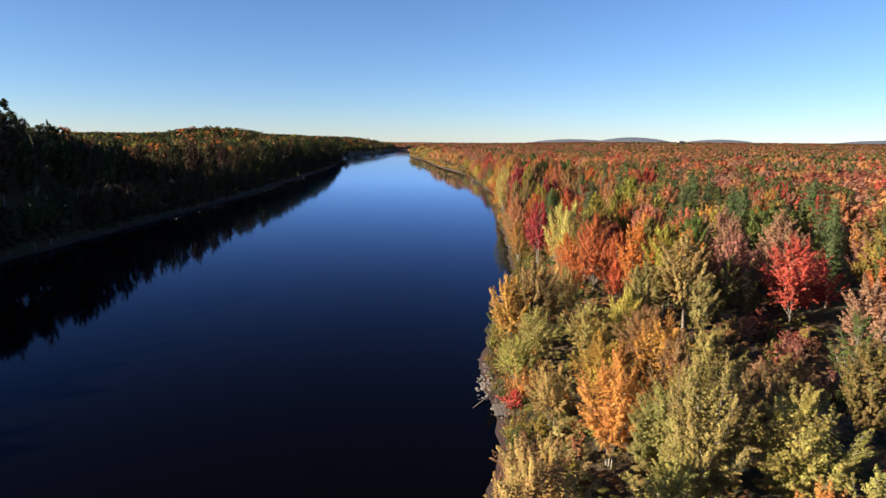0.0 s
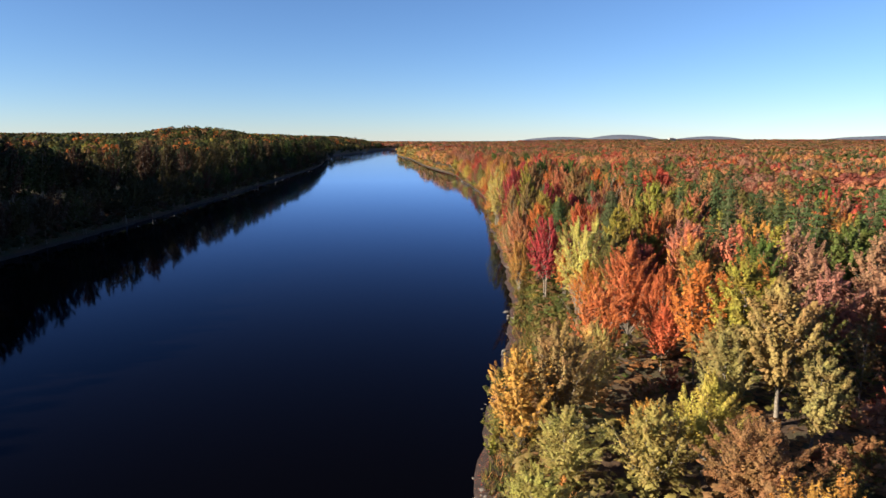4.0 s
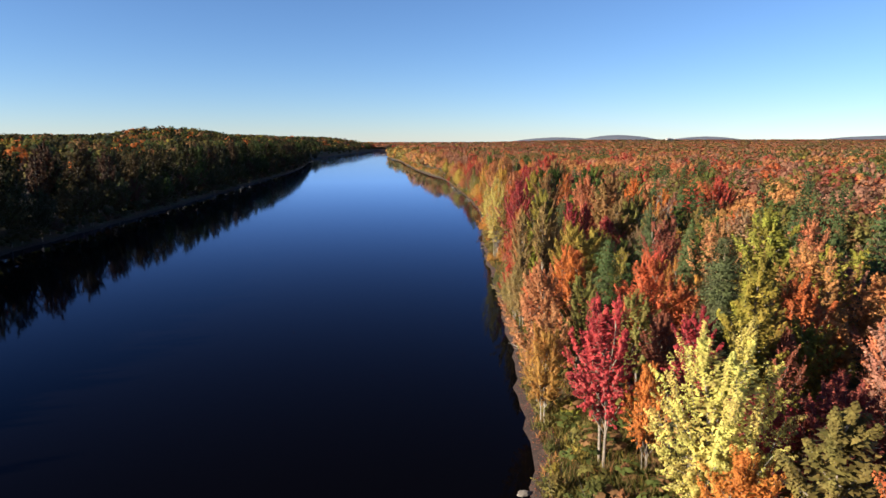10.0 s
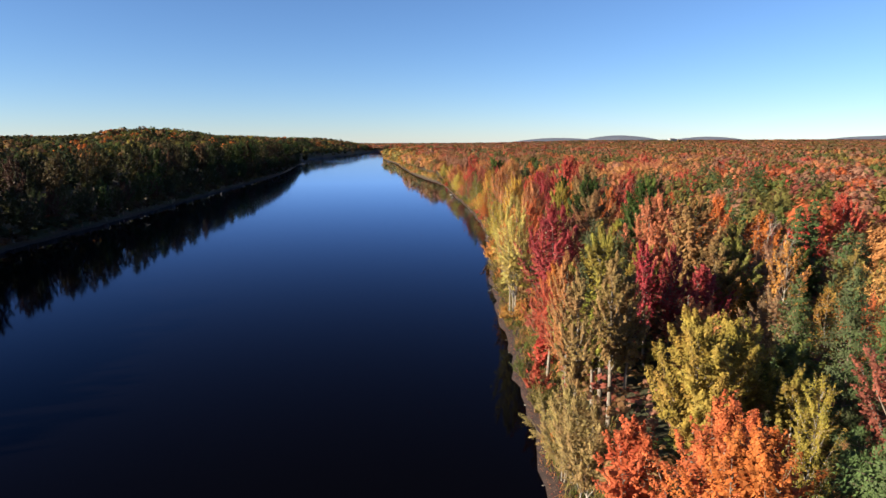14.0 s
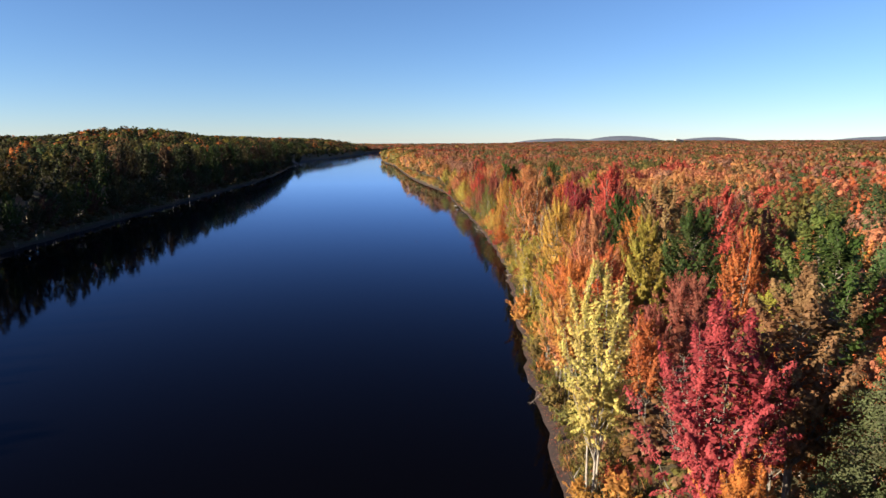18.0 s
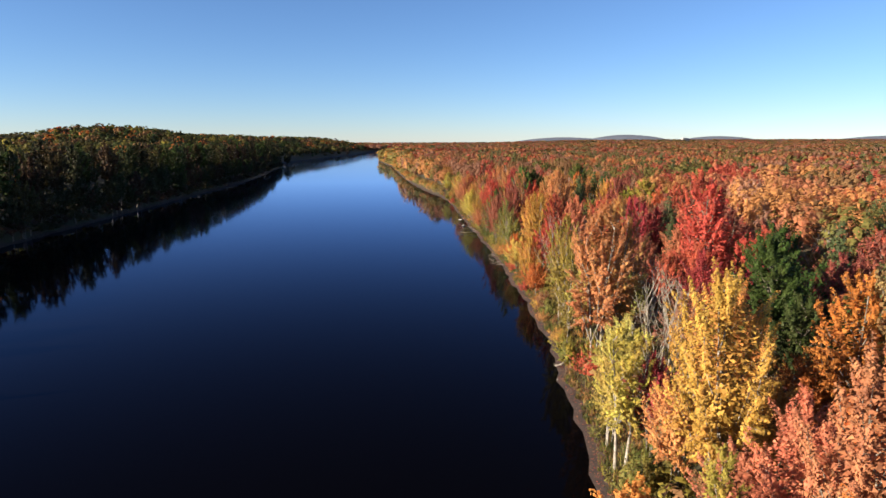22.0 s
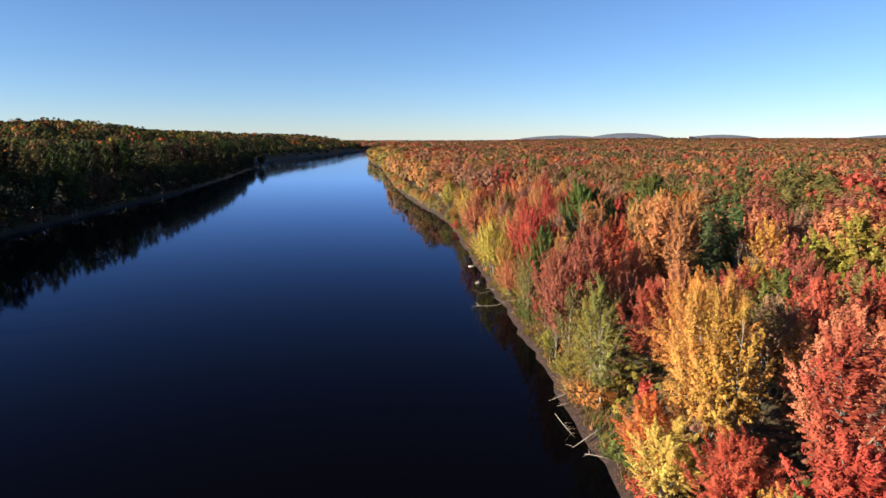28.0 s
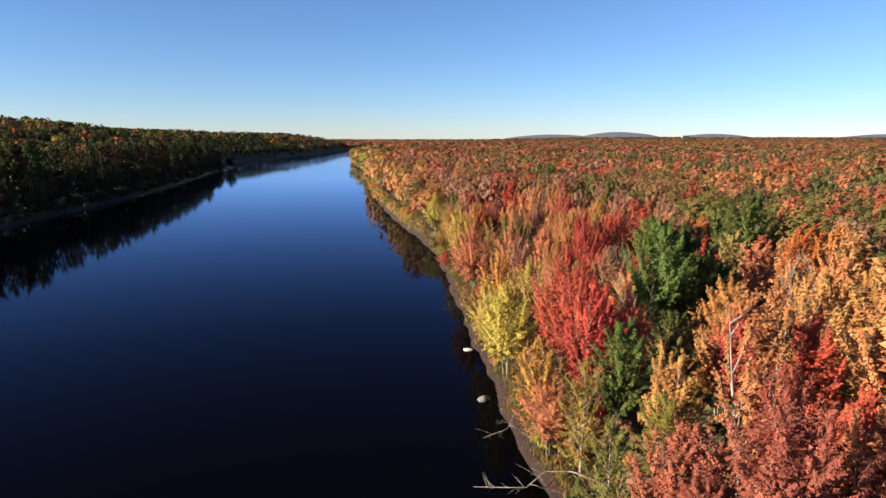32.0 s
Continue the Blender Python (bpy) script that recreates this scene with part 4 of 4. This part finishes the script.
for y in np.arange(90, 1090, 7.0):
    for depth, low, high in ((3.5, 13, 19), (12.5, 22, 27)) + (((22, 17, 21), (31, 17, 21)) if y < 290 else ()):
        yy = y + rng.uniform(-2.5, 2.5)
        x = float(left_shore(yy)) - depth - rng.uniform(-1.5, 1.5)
        # near-black leaf colours put the bank's shade into these waterside rows
        hue = str(rng.choice(["shade_green", "shade_olive", "umber", "dark"], p=[0.36, 0.32, 0.18, 0.14]))
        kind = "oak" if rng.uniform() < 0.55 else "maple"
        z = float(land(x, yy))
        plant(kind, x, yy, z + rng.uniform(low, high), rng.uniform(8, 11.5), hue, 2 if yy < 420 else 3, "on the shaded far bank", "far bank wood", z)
spots = []
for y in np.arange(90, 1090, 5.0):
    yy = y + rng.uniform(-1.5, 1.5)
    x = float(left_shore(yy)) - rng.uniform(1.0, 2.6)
    # the shade is in the leaf colour of this low growth too
    spots.append((x, yy, float(land(x, yy)) - 0.8, rng.uniform(4.5, 8.5), rng.uniform(2.8, 4.2), str(rng.choice(["shade_green", "shade_olive", "umber"])), False))
for x, y in spaced(rng, -460, -120, 90, 1500, 10.4, lambda x, y: (18 if y < 1088 else 3) < left_shore(y) - x < 230 and x > -0.85 * y - 120):
    p = left_shore(y) - x
    # beyond the point, darkened leaves give the bank its shade
    hue = left_hue(rng) if y < 1085 or p > 70 else str(rng.choice(["shade_green", "shade_olive", "dark"]))
    pine = rng.uniform() < 0.12
    spots.append((x, y, float(land(x, y)), rng.uniform(14, 20), rng.uniform(4.5, 6.2), "pine" if pine else hue, pine))
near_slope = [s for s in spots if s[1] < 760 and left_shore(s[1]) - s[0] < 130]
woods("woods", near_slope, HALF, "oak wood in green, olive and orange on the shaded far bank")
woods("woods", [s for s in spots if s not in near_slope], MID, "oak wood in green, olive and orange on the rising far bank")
spots = []
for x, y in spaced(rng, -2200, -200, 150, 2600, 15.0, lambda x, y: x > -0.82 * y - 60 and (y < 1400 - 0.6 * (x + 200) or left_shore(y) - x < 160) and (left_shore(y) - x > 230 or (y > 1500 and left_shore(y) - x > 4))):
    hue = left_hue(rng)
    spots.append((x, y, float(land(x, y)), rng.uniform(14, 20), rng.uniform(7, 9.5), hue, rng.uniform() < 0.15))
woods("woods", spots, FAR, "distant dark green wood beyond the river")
spots = []   # the same woods go on behind the start of the flight
for x, y in spaced(rng, -420, 420, -180, 420, 11.0, lambda x, y: (x - right_shore(y) > (56 if y > 14 else 3) and not (y > 40 and in_view(x, y, 60 if y > 240 else -20))) or (left_shore(y) - x > 3 and (y < 86 or x < -0.85 * y - 120))):
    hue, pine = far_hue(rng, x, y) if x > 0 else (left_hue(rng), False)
    spots.append((x, y, float(land(x, y)), rng.uniform(12, 17), rng.uniform(5.2, 6.6), hue, pine))
woods("woods", spots, MID, "mixed autumn wood on both banks further down the river")


# ---- the shore: shrubs, grass, stones, driftwood ----
planted_marks = [(a, b, c) for a, b, c in planted if a > -60]
for y in np.arange(18, 640, 4.2):
    for o0 in (1.9, 4.6, 7.4):
        yy, o = y + rng.uniform(-1.6, 1.6), o0 + rng.uniform(-0.9, 1.2)
        x = float(right_shore(yy)) + o
        if rng.uniform() < 0.42:
            continue
        hue = str(rng.choice(["olive", "green", "lime", "brown", "red", "gold", "peach"], p=[0.32, 0.14, 0.16, 0.14, 0.06, 0.10, 0.08] if not 108 < yy < 165 else [0.45, 0.25, 0.1, 0.2, 0, 0, 0]))
        tall = rng.uniform(0.9, 2.6) if 108 < yy < 165 else rng.uniform(1.2, 4.2)
        plant("shrub", x, yy, float(land(x, yy)) + tall, tall * rng.uniform(0.9, 1.5), hue, 1, "at the edge of the river shore", "shore shrubs")

for a, b, c in GAPS:
    for k in range(int(c * (0.5 if b > 104 else 0.8))):
        x, y = a + rng.uniform(-0.8, 0.8) * c, b + rng.uniform(-0.8, 0.8) * c
        tall = rng.uniform(1.5, 4.5)
        plant("shrub", x, y, float(land(x, y)) + tall, tall * rng.uniform(0.9, 1.4), str(rng.choice(["brown", "rust", "olive", "mauve"])), 2, "in a shaded opening of the wood", "undergrowth")


def scatter(name, count, y0, y1, o0, o1, make, label, category, seed, mat, side=1):
    """Small things past counting along the shore, joined into one."""
    r = np.random.default_rng(seed)
    y = r.uniform(y0, y1, count)
    o = r.uniform(o0, o1, count)
    x = right_shore(y) + o if side > 0 else left_shore(y) - o
    z = land(x, y)
    v, c, k = make(r, x, y, z)
    me = mesh_of(name, v, np.arange(len(v)).reshape(-1, k), mat)
    tint(me, c)
    return tagged(new(name, me), label, category, kind="stuff")


def blades(low, high, colours, lean=0.35, wide=0.05):
    def make(r, x, y, z):
        n, m = len(x), 7
        bx = np.repeat(x, m) + r.normal(0, 0.16, n * m)
        by = np.repeat(y, m) + r.normal(0, 0.16, n * m)
        bz = np.repeat(z, m) - 0.05
        h = np.repeat(r.uniform(low, high, n), m) * r.uniform(0.6, 1.15, n * m)
        a = r.uniform(0, 6.283, n * m)
        dx, dy = np.cos(a), np.sin(a)
        w = wide * r.uniform(0.7, 1.5, n * m)
        tip = np.stack([bx + r.normal(0, lean, n * m) * h, by + r.normal(0, lean, n * m) * h, bz + h], 1)
        v = np.stack([np.stack([bx - dx * w, by - dy * w, bz], 1), np.stack([bx + dx * w, by + dy * w, bz], 1), tip], 1).reshape(-1, 3)
        pal = np.array([HUES[c] for c in colours])
        c = pal[r.integers(len(pal), size=n)] * r.uniform(0.45, 0.95, (n, 1))
        c = np.repeat(np.concatenate([c, np.ones((n, 1))], 1), m * 3, 0)
        return v, c, 3
    return make


def flat_leaves(colours):
    def make(r, x, y, z):
        n = len(x)
        a = r.uniform(0, 6.283, n)
        s = r.uniform(0.05, 0.13, n)
        v = []
        for k in range(3):
            v.append(np.stack([x + s * np.cos(a + 2.1 * k), y + s * np.sin(a + 2.1 * k), z + 0.03 + r.uniform(0, 0.06, n)], 1))
        v = np.stack(v, 1).reshape(-1, 3)
        pal = np.array([HUES[c] for c in colours])
        c = pal[r.integers(len(pal), size=n)] * r.uniform(0.5, 1.1, (n, 1))
        return v, np.repeat(np.concatenate([c, np.ones((n, 1))], 1), 3, 0), 3
    return make


scatter("grass", 16000, 15, 620, 1.1, 8.5, blades(0.5, 1.3, ["olive", "olive", "lime", "peach", "green", "brown"]), "tall olive and straw-coloured grass behind the muddy shore", "grass", 41, FAR_LEAF)
scatter("grass", 4500, 112, 166, 3.0, 13.0, blades(0.7, 1.5, ["olive", "lime", "green", "olive", "brown"]), "tall olive grass in an open clearing by the shore", "grass", 42, FAR_LEAF)
scatter("leaf_litter", 26000, 15, 620, 0.2, 5.0, flat_leaves(["rust", "red", "brown", "mauve", "salmon"]), "fallen red-brown leaves lying on the muddy shore", "leaf litter", 43, FAR_LEAF)


def stone_mesh(seed, sub=2):
    r = random.Random(seed)
    bm = bmesh.new()
    bmesh.ops.create_icosphere(bm, subdivisions=sub, radius=1.0)
    off = Vector((r.uniform(0, 50), r.uniform(0, 50), r.uniform(0, 50)))
    for v in bm.verts:
        d = 1 + 0.35 * noise.noise(v.co * 0.9 + off) + 0.12 * noise.noise(v.co * 2.6 + off)
        v.co = Vector((v.co.x * 1.25, v.co.y * 0.9, v.co.z * 0.62)) * d
        v.co.z = max(v.co.z, -0.3)
    me = bpy.data.meshes.new("boulder")
    bm.to_mesh(me)
    bm.free()
    me.materials.append(ROCK)
    return me


STONES = [stone_mesh(i, 3) for i in range(3)]
PEBBLES = [stone_mesh(10 + i, 1) for i in range(4)]
PALE_ROCK = bark("pale_rock", (0.32, 0.29, 0.24), (0.58, 0.54, 0.47), 1.2)
white_stone = stone_mesh(31, 3)
white_stone.materials[0] = PALE_ROCK


def boulder(x, y, size, label, me=None, turn=0.0, high=1.0):
    z = max(float(land(x, y)), -0.15)
    ob = new("boulder", me or STONES[int(abs(x * 7 + y)) % 3])
    ob.matrix_basis = pose(x, y, z + 0.1 * size, 0, 0, turn) @ Matrix.Diagonal((size, size, size * high, 1))
    return tagged(ob, label, "rock", "shore rocks")


boulder(11.5, 526.2, 0.7, "flat whitish boulder lying at the water's edge", white_stone, 5, 0.7)
boulder(12.3, 507.6, 0.75, "grey pointed boulder standing in shallow water", None, 30, 1.3)
boulder(12.0, 148.9, 0.6, "pale grey boulder on the muddy shore", STONES[1], 15)
for x, y, size in ((12.1, 146.2, 0.28), (11.7, 144.3, 0.25), (12.8, 144.5, 0.33), (13.1, 141.6, 0.3), (6.2, 73.4, 0.42), (6.6, 71.7, 0.34), (4.6, 72.1, 0.3), (9.6, 126.5, 0.4), (9.2, 125.0, 0.24)):
    boulder(x, y, size, "small grey stone on the muddy shore", None, x * 40)
r9 = random.Random(9)
for i in range(120):
    y = r9.choice((r9.uniform(20, 170), r9.uniform(20, 620)))
    x = float(right_shore(y)) + r9.uniform(-0.5, 2.4)
    size = r9.uniform(0.06, 0.2)
    ob = new("stone", PEBBLES[i % 4])
    ob.matrix_basis = pose(x, y, max(float(land(x, y)), -0.05) + 0.05 * size, 0, 0, r9.uniform(0, 360)) @ Matrix.Diagonal((size, size, size, 1))
    tagged(ob, "small brown-grey stone at the waterline", "stone", "shore stones")


for i in range(110):   # a stony spit at the start of the reach
    y = r9.triangular(70, 88, 78)
    x = float(right_shore(y)) + r9.triangular(-1.2, 3.2, 0.4)
    size = r9.uniform(0.10, 0.30)
    ob = new("stone", PEBBLES[i % 4])
    ob.matrix_basis = pose(x, y, max(float(land(x, y)), -0.06) + 0.05 * size, 0, 0, r9.uniform(0, 360)) @ Matrix.Diagonal((size, size, size, 1))
    tagged(ob, "brown-grey stone on the stony spit", "stone", "shore stones")


def limb_mesh(name, pts, radii, sides, mat):
    vs, fs = [], []
    tube(vs, fs, [np.array(p, float) for p in pts], radii, sides)
    n = len(vs)
    fs.append(tuple(range(sides))[::-1])
    fs.append(tuple(range(n - sides, n)))
    return mesh_of(name, np.array(vs), fs, mat, True)


def driftwood(points, thick, label, seed, branches=3, spread=0.8, name="driftwood_log"):
    """A stranded stem with broken branches; points run from its butt to its tip."""
    r = random.Random(seed)
    x0, y0 = points[0][:2]
    log = new(name)
    log.matrix_basis = pose(x0, y0, 0)
    pts = [(x - x0, y - y0, z) for x, y, z in points]
    thick *= 0.72
    rad = [thick * (1 - 0.75 * i / (len(pts) - 1)) for i in range(len(pts))]
    part("stem", limb_mesh("stem", pts, rad, 8, DRIFTWOOD), log)
    for b in range(branches):
        u = r.uniform(0.35, 0.98) * (len(pts) - 1)
        i = min(int(u), len(pts) - 2)
        p = Vector(pts[i]).lerp(Vector(pts[i + 1]), u - i)
        d = (Vector(pts[i + 1]) - Vector(pts[i])).normalized()
        side = Vector((-d.y, d.x, 0)) * r.choice((-1, 1))
        long = spread * r.uniform(0.6, 1.5)
        way = (d * r.uniform(0.3, 0.9) + side * r.uniform(0.5, 1.0) + Vector((0, 0, r.uniform(-0.1, 0.5)))).normalized()
        mid = p + way * long * 0.5 + Vector((0, 0, 0.06))
        end = p + way * long + side * 0.15 * long
        part("branch", limb_mesh("branch", [p, mid, end], [thick * 0.32, thick * 0.2, thick * 0.05], 5, DRIFTWOOD), log)
    return tagged(log, label, "driftwood", "driftwood")


def boards(x, y, turn):
    """Weathered boards of an old landing, lying side by side on two bearers."""
    r = random.Random(21)
    deck = new("landing_stage")
    z = max(float(land(x + 2, y)), 0.3) + 0.12
    deck.matrix_basis = pose(x, y, z, 0, 0, turn)

    def plank(name, x0, x1, y0, y1, z0, z1):
        bm = bmesh.new()
        bmesh.ops.create_cube(bm, size=1.0, matrix=Matrix.Translation(((x0 + x1) / 2, (y0 + y1) / 2, (z0 + z1) / 2)) @ Matrix.Diagonal((x1 - x0, y1 - y0, z1 - z0, 1)))
        bmesh.ops.bevel(bm, geom=bm.edges[:], offset=0.012, segments=1, affect="EDGES")
        me = bpy.data.meshes.new(name)
        bm.to_mesh(me)
        bm.free()
        me.materials.append(BOARD)
        return part(name, me, deck)

    for k in range(8):
        drop = r.uniform(-0.02, 0.03)
        plank("board", k * 0.52 + r.uniform(0, 0.03), k * 0.52 + 0.46, -3.4 + r.uniform(-0.3, 0.3), r.uniform(-0.1, 0.05), drop, drop + 0.07)
    plank("bearer", -0.1, 4.3, -0.7, -0.5, -0.2, -0.03)
    plank("bearer", -0.1, 4.3, -2.9, -2.7, -0.2, -0.03)
    return tagged(deck, "weathered grey-brown landing of loose boards on the stony shore", "landing stage")


BOARD = bark("weathered_board", (0.06, 0.048, 0.038), (0.17, 0.145, 0.12), 5.0)
boards(4.4, 72.6, 4)
driftwood([(17.6, 263.0, 0.35), (19.2, 265.6, 0.75), (20.8, 268.2, 1.0)], 0.12, "bleached pole lying up the bank", 16, 1, 0.5)
driftwood([(4.2, 75.3, 0.35), (3.2, 73.9, 0.2), (2.1, 72.3, 0.05)], 0.13, "grey log lying half in the river", 1, 1)
driftwood([(18.8, 285.5, 0.5), (17.4, 283.3, 0.35), (15.8, 280.8, 0.08)], 0.14, "bleached forked log reaching into the water", 2, 3, 0.7)
driftwood([(19.4, 277.6, 0.75), (18.2, 277.6, 0.55)], 0.08, "short bleached stick on the muddy shore", 3, 1, 0.4)
driftwood([(20.3, 301.4, 0.7), (19.1, 299.9, 0.35)], 0.08, "short bleached stick on the muddy shore", 4, 1, 0.4)
driftwood([(17.3, 186.0, 0.6), (16.4, 188.6, 0.45), (15.5, 191.4, 0.15)], 0.2, "bleached driftwood stem along the shore", 5, 4, 0.9)
driftwood([(22.6, 357.4, 0.75), (21.6, 356.4, 0.5), (20.4, 355.9, 0.25)], 0.3, "bleached driftwood root at the waterline", 6, 3, 0.5)
driftwood([(20.6, 445.8, 0.7), (18.9, 444.9, 0.45), (17.0, 443.9, 0.12)], 0.13, "bleached log jutting from the bank over the water", 7, 2, 0.6)
driftwood([(22.6, 436.5, 0.9), (20.2, 434.5, 0.55), (17.4, 432.1, 0.12)], 0.17, "long bleached log jutting from the bank over the water", 8, 3, 0.8)
driftwood([(19.3, 442.5, 0.55), (17.7, 442.2, 0.2)], 0.09, "short bleached log at the waterline", 9, 2, 0.5)
driftwood([(17.0, 440.0, 0.25), (17.4, 437.0, 0.3), (18.0, 434.0, 0.3)], 0.07, "tangle of bare grey driftwood branches at the waterline", 10, 8, 1.0)
driftwood([(20.3, 429.0, 0.6), (19.3, 430.0, 0.35), (18.3, 430.8, 0.1)], 0.08, "thin bare driftwood branch at the waterline", 11, 5, 0.9)
driftwood([(21.6, 486.0, 1.1), (19.0, 488.2, 1.2), (16.5, 488.8, 0.9), (14.4, 486.6, 0.6), (12.4, 486.9, 0.45), (9.6, 487.5, 0.2)], 0.11, "bare fallen tree lying over the river with fine twigs", 12, 16, 1.5, "fallen_tree")
driftwood([(16.7, 504.2, 1.3), (15.2, 501.4, 0.8), (14.2, 498.8, 0.4), (11.4, 497.2, 0.15)], 0.09, "bare fallen branch dipping into the river", 13, 10, 1.3, "fallen_tree")
driftwood([(17.9, 484.0, 0.5), (19.7, 485.2, 0.8), (19.0, 488.5, 1.0)], 0.15, "forked bleached branch on the bank", 14, 3, 0.8)
driftwood([(-208.5, 1062.0, 1.2), (-200.0, 1061.5, 0.8), (-191.5, 1061.0, 0.3)], 0.45, "pale fallen tree at the tip of the far bank", 15, 8, 4.0, "fallen_tree")
for x, y, tip, high in ((-193.0, 1060.0, 34, 17.0), (-195.5, 1064.0, 22, 19.0)):   # trees that lean out over the water at the point, leaves darkened for shade
    leaner = plant("oak", x, y, high, 9.0, "shade_green", 3, "leaning over the water at the far point", "far bank wood", 1.0)
    leaner.matrix_basis = pose(x, y, 0.6, 0, tip, -12) @ Matrix.Diagonal((*leaner.scale, 1))
boulder(-126.0, 1525.0, 4.5, "low dark rock bar in the middle of the river", None, 0, 0.35)


# ---- a pale building far off on the horizon ----
PLASTER = bark("pale_plaster", (0.24, 0.235, 0.23), (0.34, 0.33, 0.32), 0.2)
SLATE = bark("grey_roof", (0.16, 0.16, 0.17), (0.26, 0.26, 0.27), 0.3)
BX, BY = 985.0, 2850.0
far_house = new("far_building")
far_house.matrix_basis = pose(BX, BY, float(land(BX, BY)), 0, 0, 18)
# wall heights chosen to show above the trees in the camera's view
for x0, x1, high in ((-17, 6, 23.0), (6, 19, 20.0)):
    v = [(x, y, z) for z in (0, high) for x, y in ((x0, -6), (x1, -6), (x1, 6), (x0, 6))]
    part("wall", mesh_of("wall", v, [(0, 1, 5, 4), (1, 2, 6, 5), (2, 3, 7, 6), (3, 0, 4, 7)], PLASTER), far_house)
    v = [(x0 - 0.6, -6.8, high), (x1 + 0.6, -6.8, high), (x1 + 0.6, 6.8, high), (x0 - 0.6, 6.8, high), (x0 - 0.6, 0, high + 2.6), (x1 + 0.6, 0, high + 2.6)]
    part("roof", mesh_of("roof", v, [(0, 1, 5, 4), (2, 3, 4, 5), (3, 0, 4), (1, 2, 5), (3, 2, 1, 0)], SLATE), far_house)
tagged(far_house, "pale distant building with a grey roof above the trees", "building")
